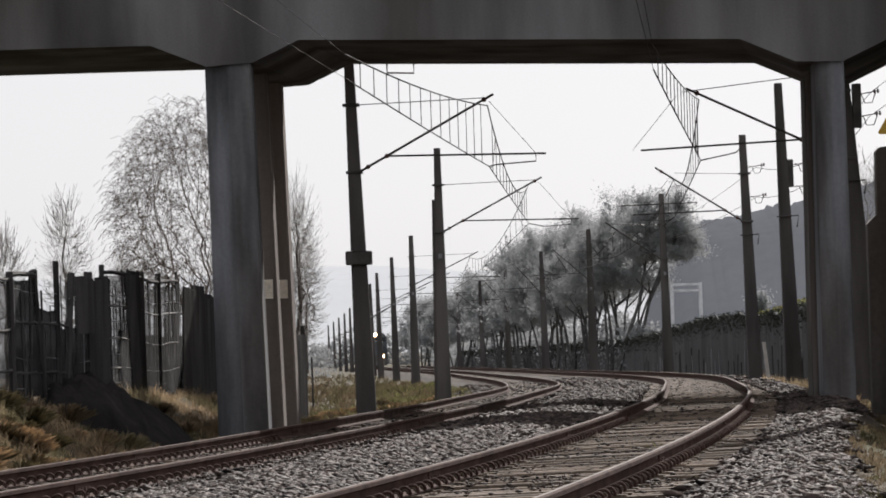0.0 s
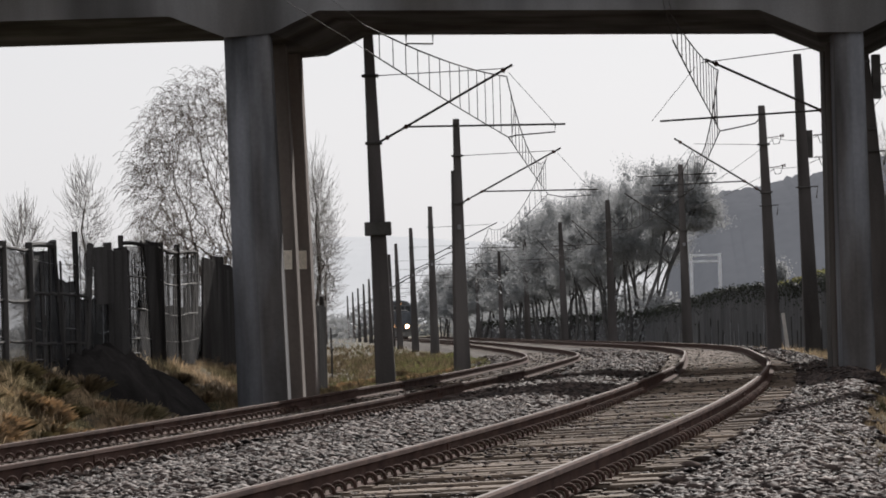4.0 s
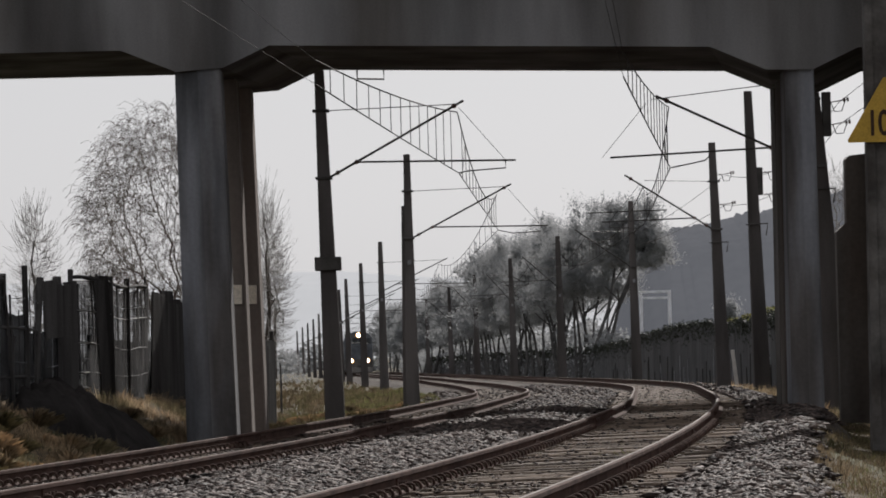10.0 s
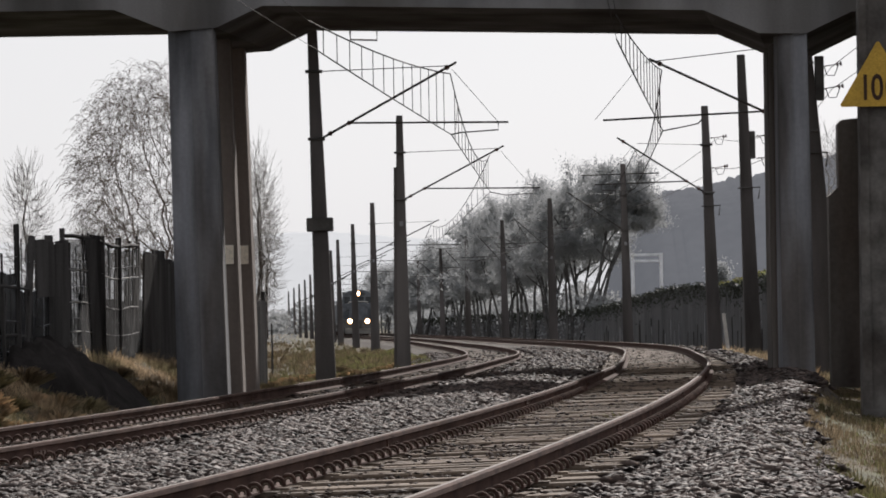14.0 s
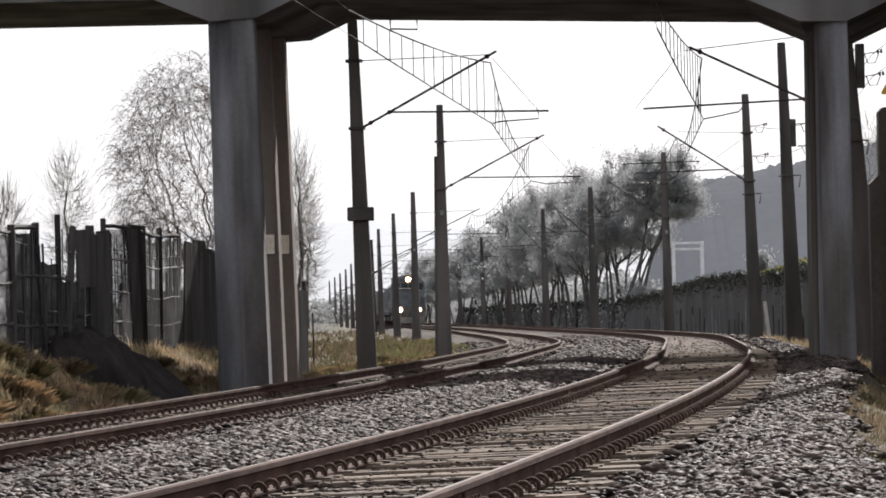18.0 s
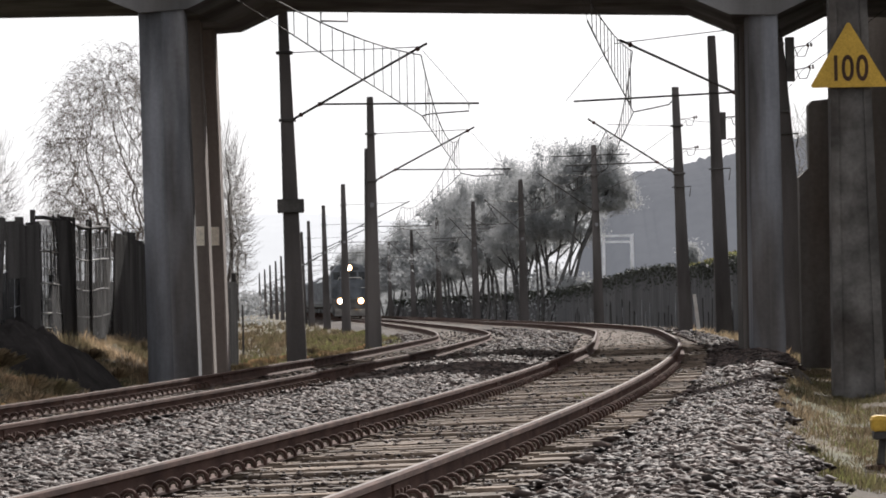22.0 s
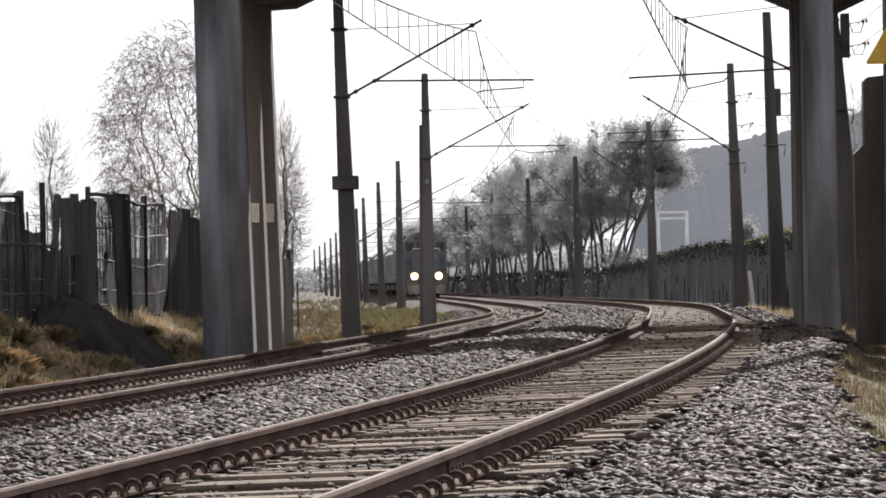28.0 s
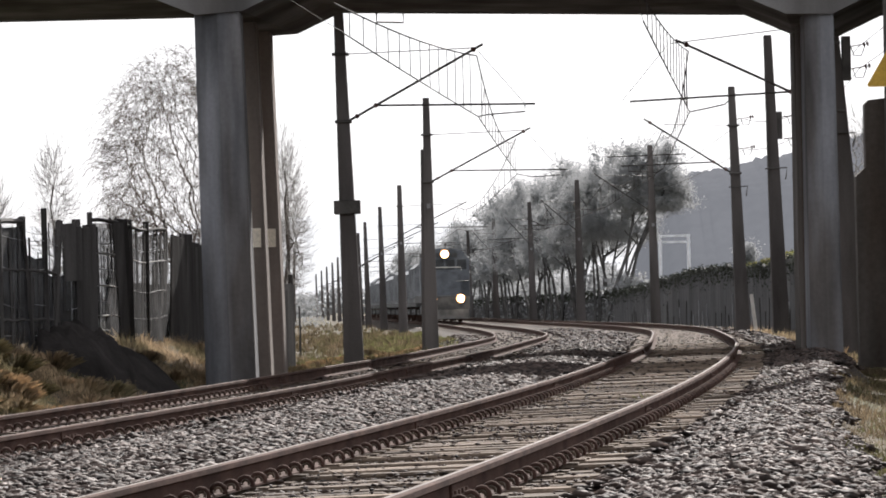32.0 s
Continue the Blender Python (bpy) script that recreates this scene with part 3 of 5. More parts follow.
        box(bm, x - 0.3, x + 0.3, -0.26, 0.12, 2.84 - g, 3.15 - g, 0.02)
        part("collar_box", bm, STEEL, m, "dark steel box clamped round the post")
    if side > 0 and 130 < y < 150:
        bm = bmesh.new()
        leaning_post(bm, (-0.24, 0.05, -0.3), (-0.16, 0.05, 5.68 - g), 0.18, 0.14, 0.3, 0.2)
        part("side_post", bm, POLE, m, "shorter concrete post bound to the mast")
    if side < 0 and y < 150:
        if y < 130:
            bm = bmesh.new()
            x = post_x(6.0) - xb
            box(bm, x + (0.2 if y < 100 else 0.1), x + (0.4 if y < 100 else 0.3), -0.1, 0.1, (5.6 if y < 100 else 5.0) - g, (6.6 if y < 100 else 5.75) - g, 0.015)
            part("feeder_box", bm, STEEL, m)
        for z in ((6.35, 5.85) if y < 100 else (5.6, 5.0) if y < 130 else (6.35, 5.4)):
            insulator(m, local(post_x(z) + (0.3 if y < 130 else 0.13), z), (0.9, -0.3, 0.12))
        bm = bmesh.new()
        z = 4.4 if y < 100 else 4.2
        x = post_x(z) - xb
        tube(bm, [(x - 0.25, -0.2, z - g), (x + 0.35, -0.2, z - g + 0.02), (x + 0.3, -0.2, z - g - 0.3)], 0.018, 5)
        part("hook", bm, STEEL, m)
    if y > 150 or (y > 130 and side > 0):
        bm = bmesh.new()
        x = post_x(2.6) - xb
        box(bm, x - 0.06, x + 0.06, -0.23, -0.2, 3.78 - g, 3.93 - g)
        part("marker_plate", bm, MESHW, m, "small pale plate")
    return m


def wires(side):
    """Contact wire, sagging messenger and droppers over one track, span by span."""
    rows = sorted(r for r in MASTS if r[4] == side and r[5])
    off = LEFT if side > 0 else 0.0
    t = thing("overhead_wire", Matrix(), "thin sagging overhead line wires with droppers", "overhead wire", "overhead line wires", "structure")
    ends = [(-20.0, 6.5, 0.9), (30.0, 6.2, 0.9), (66.0, 5.45, 0.0 if side > 0 else -0.35)] + [(r[0], 6.45 - (0.18 if r[0] > 110 else 0.0), stagger(r[0], side) * side) for r in rows]
    for (y0, h0, o0), (y1, h1, o1) in zip(ends, ends[1:]):
        xa, xb = np.interp(y0, LY, LX) + off + o0, np.interp(y1, LY, LX) + off + o1
        za, zb = np.interp(y0, LY, LZ), np.interp(y1, LY, LZ)
        long_span = y1 - y0
        sag = 0.12 if y1 < 100 else 0.85

        def place(f, h, drop):
            return Vector((xa + (xb - xa) * f, y0 + long_span * f, za + (zb - za) * f + h - 4 * drop * f * (1 - f)))
        bm = bmesh.new()
        tube(bm, [place(f, 5.08, 0.02) for f in np.linspace(0, 1, 9)], 0.014 if y0 > 60 else 0.0045, 4)
        part("contact_wire", bm, WIRE, t)
        bm = bmesh.new()
        tube(bm, [place(f, h0 + (h1 - h0) * f, sag) for f in np.linspace(0, 1, 17)], 0.014 if y0 > 60 else 0.0045, 4)
        part("messenger_wire", bm, WIRE, t)
        if y0 > 60 and y0 < 240:
            n = 14
            for k in range(1, n):
                f = k / n
                bm = bmesh.new()
                tube(bm, [place(f, 5.08, 0.02), place(f, h0 + (h1 - h0) * f, sag)], 0.009, 3)
                part("dropper", bm, WIRE, t)
        if y0 > 90 and y0 < 240:
            bm = bmesh.new()
            tube(bm, [place(0.03, 5.1, 0)] + [place(0.03 + 0.1 * f, 5.1 + (0.9) * f * f, 0) for f in (0.3, 0.6, 1.0)], 0.008, 4)
            part("jumper", bm, WIRE, t)


def feeders():
    """Two feeder wires that pass the insulators on the masts beside the line."""
    t = thing("feeder_wire", Matrix(), "thin feeder wires slung between the masts", "feeder wire", kind="structure")
    stops = ((40, 7.6, 6.4, 5.9), (98, 9.45, 6.35, 5.85), (118, 9.6, 5.65, 5.05), (138, 9.65, 6.35, 5.4), (190, 9.5, 6.0, 5.4))
    for a, b in zip(stops, stops[1:]):
        for k in (2, 3):
            bm = bmesh.new()
            tube(bm, [(a[1] + (b[1] - a[1]) * f, a[0] + (b[0] - a[0]) * f, a[k] + (b[k] - a[k]) * f - 0.5 * f * (1 - f)) for f in np.linspace(0, 1, 8)], 0.009, 4)
            part("wire", bm, WIRE, t)


# ---- the train ----
WAGONS = []


def slab(name, mat, parent, x0, x1, y0, y1, z0, z1, bevel=0.02, label=""):
    bm = bmesh.new()
    box(bm, x0, x1, y0, y1, z0, z1, bevel)
    return part(name, bm, mat, parent, label)


def bogie(parent, y, r=0.5, axles=(-1.6, 0, 1.6)):
    b = slab("bogie_frame", UNDER, parent, -1.25, 1.25, y + axles[0] - 0.6, y + axles[-1] + 0.6, 0.42, 0.8, 0.04)
    for a in axles:
        for side in (-1, 1):
            bm = bmesh.new()
            tube(bm, [(side * 0.8, y + a, r), (side * 0.94, y + a, r)], r, 20)
            part("wheel", bm, RUST, b)


def train():
    t = thing("locomotive", Matrix(), "dark hazy diesel locomotive with lit headlights", "locomotive")
    slab("frame", UNDER, t, -1.5, 1.5, 0.4, 17.2, 1.15, 1.6, 0.03)
    slab("pilot", UNDER, t, -1.45, 1.45, 0.15, 0.55, 0.3, 1.6, 0.05)
    bm = bmesh.new()
    loft(bm, [[(-1.3, -0.25, 0.2), (1.3, -0.25, 0.2), (1.35, 0.15, 0.2), (-1.35, 0.15, 0.2)], [(-1.3, 0.05, 0.75), (1.3, 0.05, 0.75), (1.35, 0.15, 0.75), (-1.35, 0.15, 0.75)]])
    part("plough", bm, UNDER, t)
    # low nose, cab with a peaked roof, long hood
    bm = bmesh.new()
    loft(bm, [[(-0.95, y, 1.45), (0.95, y, 1.45), (0.95, y, 2.75), (0.7, y, 3.0), (-0.7, y, 3.0), (-0.95, y, 2.75)] for y in (1.3, 2.8)])
    bmesh.ops.bevel(bm, geom=list(bm.edges), offset=0.06, segments=2, affect="EDGES")
    part("nose", bm, LOCO, t)
    bm = bmesh.new()
    roof = [(-1.48, 1.45), (1.48, 1.45), (1.48, 3.75), (1.05, 4.28), (0.35, 4.45), (-0.35, 4.45), (-1.05, 4.28), (-1.48, 3.75)]
    loft(bm, [[(x, y, z) for x, z in roof] for y in (2.8, 5.2)])
    bmesh.ops.bevel(bm, geom=list(bm.edges), offset=0.04, segments=1, affect="EDGES")
    cab = part("cab", bm, LOCO, t)
    for x0, x1 in ((-1.3, -0.75), (-0.6, -0.06), (0.06, 0.6), (0.75, 1.3)):
        slab("window", GLASS, cab, x0, x1, 2.775, 2.81, 3.15, 3.75, 0.01)
    for x0, x1 in ((-0.75, -0.3), (0.3, 0.75)):
        slab("number_board", UNDER, cab, x0, x1, 2.74, 2.81, 3.92, 4.15, 0.01)
    bm = bmesh.new()
    tube(bm, [(-0.95, 1.22, 3.1), (-0.9, 1.2, 3.28), (0.9, 1.2, 3.28), (0.95, 1.22, 3.1)], 0.035, 6)
    part("nose_handrail", bm, WHITE, t, "white handrail across the nose")
    slab("hood", LOCO, t, -0.95, 0.95, 5.2, 16.6, 1.45, 4.1, 0.12)
    slab("radiator", UNDER, t, -1.2, 1.2, 13.2, 16.0, 3.4, 4.3, 0.05)
    slab("exhaust", UNDER, t, -0.3, 0.3, 9.4, 10.1, 4.0, 4.4, 0.03)
    slab("fuel_tank", UNDER, t, -1.35, 1.35, 6.6, 11.0, 0.4, 1.05, 0.1)
    for y in (3.8, 13.8):
        bogie(t, y)
    for side in (-1, 1):
        bm = bmesh.new()
        tube(bm, [(side * 1.42, 0.5, 1.45), (side * 1.42, 0.5, 2.45), (side * 0.6, 0.5, 2.45)], 0.02, 5)
        tube(bm, [(side * 1.42, 0.5, 2.45), (side * 1.42, 2.7, 2.45)], 0.02, 5)
        part("handrail", bm, UNDER, t)
        for k in range(3):
            slab("step", UNDER, t, side * 1.3 - 0.2, side * 1.3 + 0.2, 0.5, 0.9, 0.35 + 0.32 * k, 0.4 + 0.32 * k, 0.01)
        bm = bmesh.new()
        tube(bm, [(side * 1.48, 2.9, 3.3), (side * 1.75, 2.9, 3.3), (side * 1.75, 2.9, 2.9)], 0.03, 5)
        part("mirror", bm, UNDER, t)
    bm = bmesh.new()
    tube(bm, [(0, 0.15, 0.95), (0, -0.35, 0.95)], 0.1, 8)
    part("coupler", bm, UNDER, t)
    for n, x, y, z, r in (("ditch_light", -0.83, 0.02, 1.4, 0.24), ("ditch_light", 0.83, 0.02, 1.4, 0.24), ("headlight", 0, 2.55, 4.08, 0.24)):
        drum = part(n, tube(bmesh.new(), [(0, 0.03, 0), (0, 0.2, 0)], r * 1.15, 16), UNDER, t, m=pose(x, y, z))
        bm = bmesh.new()
        bmesh.ops.create_uvsphere(bm, u_segments=16, v_segments=8, radius=r, matrix=Matrix.Diagonal((1, 0.35, 1, 1)))
        bmesh.ops.delete(bm, geom=[v for v in bm.verts if v.co.y > 0.001], context="VERTS")
        for v in bm.verts:
            v.co = Vector((v.co.x * 0.75, v.co.y - 0.015, v.co.z * 0.75))
        # added ring whose glow imitates the halo round the lens
        ring = bmesh.new()
        bmesh.ops.create_cone(ring, cap_ends=True, segments=20, radius1=r * 1.12, radius2=r * 0.8, depth=0.04, matrix=pose(0, 0.01, 0, 90))
        part("halo_ring", ring, RING, drum, "warm glowing ring added as the lamp's halo")
        part("lens", bm, LAMP, drum, "glowing warm white lens")
    return t


def wagon(i):
    w = thing("freight_wagon", Matrix(), "dark high-sided freight wagon in haze-lifted paint", "freight wagon", "wagons of the train")
    slab("underframe", UNDER, w, -1.4, 1.4, 0.2, 13.6, 0.95, 1.25, 0.03)
    bm = bmesh.new()
    hi = 3.5 if i % 3 else 3.75
    loft(bm, [[(-1.3, y, 1.25), (1.3, y, 1.25), (1.48, y, 1.7), (1.48, y, hi - 0.35), (1.1, y, hi), (-1.1, y, hi), (-1.48, y, hi - 0.35), (-1.48, y, 1.7)] for y in (0.5, 13.3)])
    part("body", bm, WAGON, w)
    for k in range(9):
        y = 0.9 + k * 1.5
        for side in (-1, 1):
            slab("rib", WAGON, w, side * 1.5 - 0.05, side * 1.5 + 0.05, y - 0.06, y + 0.06, 1.5, hi - 0.35, 0.01)
    for y in (2.2, 11.6):
        bogie(w, y, 0.46, (-0.9, 0.9))
    return w


def motions():
    def depth(t):
        return float(np.interp(t, (0, 6, 13, 19, 25, 28, 32), (544, 488, 427, 375, 324, 297.5, 259)))
    times = [float(t) for t in np.arange(0, 33, 2.0)]
    walk(TRAIN, [(t, line_pose(at_depth(depth(t)), LEFT)) for t in times])
    for i, w in enumerate(WAGONS):
        walk(w, [(t, line_pose(at_depth(depth(t)) + 17.9 + 14.0 * i, LEFT)) for t in times])


# ---- beside the line ----
def abutment():
    a = thing("bridge_abutment", pose(0, 0, 0), "dark stained concrete bridge abutment and wing wall", "abutment", kind="structure")
    bm = bmesh.new()
    box(bm, 9.2, 30, 83.0, 86.0, -0.6, 6.4, 0.05)
    part("abutment_wall", bm, DARKWALL, a)
    bm = bmesh.new()
    extrude_xz(bm, [(7.92, -0.6), (9.2, -0.6), (9.2, 4.62), (8.2, 4.52), (8.12, 4.44), (8.12, 3.24), (7.92, 3.06)], 83.2, 83.6)
    part("wing_wall", bm, DARKWALL, a)


def speed_sign():
    g = float(land(6.44, 60.2))
    s = thing("signal_mast", pose(6.44, 60.2, g), "broad worn concrete mast with a yellow triangular speed sign", "railway mast")
    bm = bmesh.new()
    leaning_post(bm, (0.05, 0, -0.3), (-0.06, 0, 11.2), 0.70, 0.34, 0.45, 0.3)
    bmesh.ops.bevel(bm, geom=list(bm.edges), offset=0.04, segments=2, affect="EDGES")
    part("post", bm, MASTC, s)
    for side in (-1, 1):
        bm = bmesh.new()
        leaning_post(bm, (side * 0.29 + 0.05, -0.225, 0.0), (side * 0.13 - 0.06, -0.15, 11.0), 0.13, 0.07, 0.06, 0.05)
        part("post_rib", bm, MASTC, s)
    bm = bmesh.new()
    tri = [(-0.55, -0.46), (0.54, -0.46), (0.0, 0.46)]
    pts = []
    for i, (x, z) in enumerate(tri):
        for j in (-1, 1):
            ox, oz = tri[(i + j) % 3]
            n = math.hypot(ox - x, oz - z)
            pts.append((x + (ox - x) / n * 0.035, z + (oz - z) / n * 0.035))
    extrude_xz(bm, pts, -0.012, 0.012)
    for v in bm.verts:
        v.co += Vector((-0.015, -0.27, 4.16 - g))
    plate = part("sign_plate", bm, YELLOW, s, "faded yellow triangular plate")
    for char, x in (("1", -0.2), ("0", -0.035), ("0", 0.165)):
        font = bpy.data.curves.new("digit", "FONT")
        font.body, font.size, font.align_x, font.align_y, font.extrude, font.offset = char, 0.43, "CENTER", "CENTER", 0.002, 0.007
        tmp = new("digit", font)
        bpy.context.view_layer.update()
        me = bpy.data.meshes.new_from_object(tmp.evaluated_get(bpy.context.evaluated_depsgraph_get()))
        bpy.data.objects.remove(tmp)
        me.materials.clear()
        me.materials.append(DIGIT)
        part("digit", me, None, plate, "dark brown painted digit of the number 100", m=pose(x, -0.286, 3.945 - g, 90) @ Matrix.Diagonal((0.83, 1.15, 1, 1)))
    for x in (-0.2, 0.16):
        bm = bmesh.new()
        box(bm, x - 0.02, x + 0.02, -0.26, -0.2, 3.85 - g, 4.2 - g)
        part("sign_clamp", bm, STEEL, s)


def point_lamp():
    x, y = 4.1, 36.0
    g = float(land(x, y))
    p = thing("point_indicator", pose(x, y, g), "small trackside point indicator with a yellow hooded head", "trackside indicator")
    h = -0.12 - g
    bm = bmesh.new()
    loft(bm, [[(-0.11, -0.09, h - 0.13), (0.11, -0.09, h - 0.13), (0.11, 0.09, h - 0.13), (-0.11, 0.09, h - 0.13)], [(-0.12, -0.1, h - 0.02), (0.12, -0.1, h - 0.02), (0.12, 0.1, h - 0.02), (-0.12, 0.1, h - 0.02)], [(-0.09, -0.08, h), (0.09, -0.08, h), (0.09, 0.08, h), (-0.09, 0.08, h)]])
    bmesh.ops.bevel(bm, geom=list(bm.edges), offset=0.012, segments=2, affect="EDGES")
    part("head", bm, YELLOW, p, "yellow hooded lamp head")
    bm = bmesh.new()
    box(bm, -0.1, 0.1, -0.085, 0.085, h - 0.2, h - 0.13, 0.01)
    part("collar", bm, STEEL, p)
    bm = bmesh.new()
    tube(bm, [(-0.02, 0, h - 0.2), (-0.04, 0, h - 0.4), (-0.1, 0, -0.05)], 0.03, 8, 0.045)
    part("stem", bm, STEEL, p)
    bm = bmesh.new()
    tube(bm, [(0.02, 0, h - 0.22), (0.12, 0.02, h - 0.4), (0.16, 0.02, 0)], 0.012, 6)
    part("stay", bm, STEEL, p)
    bm = bmesh.new()
    tube(bm, [(0.14, 0.05, -0.05), (0.14, 0.05, h - 0.05)], 0.03, 8)
    part("lever", bm, STEEL, p)
    bm = bmesh.new()
    box(bm, -0.16, 0.2, -0.08, 0.08, -0.08, 0.0, 0.01)
    part("base_plate", bm, RUST, p)


def marker_post():
    x, y = 10.0, 140.0
    g = float(land(x, y))
    p = thing("marker_post", pose(x, y, g), "thin leaning white marker post in the grass", "marker post")
    bm = bmesh.new()
    leaning_post(bm, (0.03, 0, -0.1), (-0.12, 0, 1.35), 0.12, 0.11, 0.1, 0.1)
    part("post", bm, WHITE, p)


def field_post():
    g = float(land(-5.0, 150.0))
    p = thing("fence_post", pose(-5.0, 150, g), "thin dark wooden post standing in the verge", "fence post")
    bm = bmesh.new()
    tube(bm, [(0, 0, -0.1), (0.01, 0, 0.9), (-0.01, 0, 1.75)], 0.04, 7, 0.03)
    part("post", bm, BOARD, p)


def yard_fence():
    """Leaning posts, dark boards and sagging mesh along the top of the bank."""
    rng = random.Random(12)
    u0 = -9.75
    f = thing("yard_fence", Matrix(), "ramshackle fence of dark boards, leaning posts and torn mesh", "fence")

    def spot(s, up):
        p = on_line(s, u0)
        return Vector((p.x, p.y, float(land(p.x, p.y)) + up))

    def height(s):
        return float(np.interp(s, (40, 48, 56, 63, 71, 92), (1.95, 2.0, 2.15, 2.25, 2.4, 2.4)))

    def post(sa, sb, h=1.0, r=0.06, mat=BOARD):
        bm = bmesh.new()
        tube(bm, [spot(sa, -0.2), spot((sa + sb) / 2 + 0.03, 1.0), spot(sb, height(sb) * h)], r, 6)
        part("post", bm, mat, f)

    def board(sa, sb, z0, h, lean=0.0):
        """Boards side by side from sa to sb, their tops shifted along the fence by lean."""
        n = max(1, int((sb - sa) / 0.42))
        for k in range(n):
            a, b = sa + (sb - sa) * k / n, sa + (sb - sa) * (k + 0.97) / n
            top = h + rng.uniform(-0.06, 0.04)
            q = Vector((0.02, 0, 0))
            twist = Vector((0.16 * (b - a), 0, 0))  # far end pushed out so the face turns from the sun into shade
            ring = [spot(a, z0), spot(b, z0) + twist, spot(b + lean, height(b) * top) + twist, spot(a + lean, height(a) * top)]
            bm = bmesh.new()
            loft(bm, [[p - q for p in ring], [p + q for p in ring]])
            part("board", bm, BOARD, f)

    def net(sa, sb, z0, h, mat):
        n = max(2, int((sb - sa) / 0.4))
        low, top = [], []
        for k in range(n + 1):
            a = sa + (sb - sa) * k / n
            low.append(spot(a, z0 + rng.uniform(-0.05, 0.05)) + Vector((rng.uniform(-0.03, 0.03), 0, 0)))
            top.append(spot(a, height(a) * h - 0.05 * math.sin(3.14 * k / n) + rng.uniform(-0.02, 0.02)))
        ring = low + top[::-1]
        bm = bmesh.new()
        loft(bm, [ring, [p + Vector((0.003, 0, 0)) for p in ring]])
        part("netting", bm, mat, f, "torn grey shade netting")

    def level(sa, sb, z, mat=GALV, sag=0.03, r=0.016):
        bm = bmesh.new()
        tube(bm, [spot(sa + (sb - sa) * g, z - sag * math.sin(3.14 * g) + rng.uniform(-0.02, 0.02)) for g in (0, 0.25, 0.5, 0.75, 1)], r, 5)
        part("cross_rail", bm, mat, f)
    # nearer bays: posts with dense netting
    for a, b in ((38.0, 40.1), (40.1, 42.0), (42.0, 44.2), (44.2, 46.1), (46.1, 48.15)):
        post(a, a + rng.uniform(-0.2, 0.2))
        net(a, b, 0.1, 0.95, NET)
        for z in (0.55, 1.15, 1.9):
            level(a, b, z, BOARD, 0.02, 0.025)
    # the bays before the bridge
    post(48.15, 48.1)
    post(50.8, 50.1)
    post(52.15, 52.1, 1.08, 0.05)
    post(52.6, 53.55)
    post(53.0, 53.0, 0.55, 0.04)
    board(53.9, 55.1, 1.15, 0.97)
    post(55.2, 55.2, 1.0, 0.07)
    board(55.35, 56.6, 0.0, 0.96)
    post(56.65, 56.65, 1.03, 0.05)
    board(59.9, 61.0, 0.0, 0.97, -0.7)
    post(61.3, 61.2, 1.0, 0.06)
    post(63.3, 63.4, 1.0, 0.055)
    board(66.4, 68.6, 0.0, 0.95, 0.6)
    board(68.7, 74.0, 0.0, 0.93)
    post(70.0, 70.0, 0.9, 0.03, GALV)
    net(48.2, 50.4, 0.1, 0.95, DENSE)
    net(50.4, 52.1, 0.1, 0.72, DENSE)
    net(52.2, 53.8, 0.1, 0.6, DENSE)
    net(53.8, 55.2, 0.1, 0.6, DENSE)
    net(56.7, 59.6, 0.1, 0.95, NET)
    net(58.3, 63.3, 0.05, 0.52, DENSE)
    net(61.3, 66.4, 0.1, 0.9, NET)
    net(63.4, 67.5, 0.05, 0.5, DENSE)
    for a, b in ((48.15, 50.1), (50.1, 53.4)):
        level(a, b, 0.5, BOARD, 0.0, 0.025)
        level(a, b, 1.25, BOARD, 0.0, 0.025)
    level(48.15, 50.1, 1.97, BOARD, 0.0, 0.04)
    for a, b in ((56.65, 61.2), (61.2, 66.0)):
        for z in (0.5, 1.0, 1.55):
            level(a, b, z)
        level(a, b, 2.1, BOARD, 0.0, 0.035)
    for a, top in ((57.6, 0.9), (62.9, 1.0), (63.9, 1.2)):
        bm = bmesh.new()
        tube(bm, [spot(a - 0.2, 0.3), spot(a + 0.2, top)], 0.014, 5)
        part("loose_stick", bm, GALV, f)
    # loose slats and mesh wires that hang between the posts
    for k in range(46):
        a = rng.uniform(48.3, 66.0)
        wide, tall = rng.choice((0.05, 0.07, 0.1, 0.16)), rng.uniform(0.45, 1.0)
        tilt = rng.gauss(0.1, 0.25)
        q = Vector((0.012, 0, 0))
        ring = [spot(a, 0.0), spot(a + wide, 0.0), spot(a + wide + tilt, height(a) * tall), spot(a + tilt, height(a) * tall)]
        bm = bmesh.new()
        loft(bm, [[p - q for p in ring], [p + q for p in ring]])
        part("slat", bm, BOARD, f)
    for a, b in ((48.2, 52.1), (52.2, 56.6), (56.7, 61.2), (61.3, 66.4)):
        for z in (0.3, 0.75, 1.3, 1.75):
            level(a, b, z, MESHW, 0.06, 0.006)
        for k in range(7):
            c = a + (b - a) * (k + rng.random()) / 7
            bm = bmesh.new()
            tube(bm, [spot(c, 0.2), spot(c + rng.uniform(-0.1, 0.1), height(c) * rng.uniform(0.6, 0.98))], 0.009, 4)
            part("mesh_wire", bm, rng.choice((MESHW, BOARD, BOARD, BOARD)), f)
    # beyond, behind the piers
    s = 74.0
    while s < 92:
        board(s, s + 2.4, 0.0, 0.9)
        post(s + 2.5, s + 2.5)
        s += 2.6


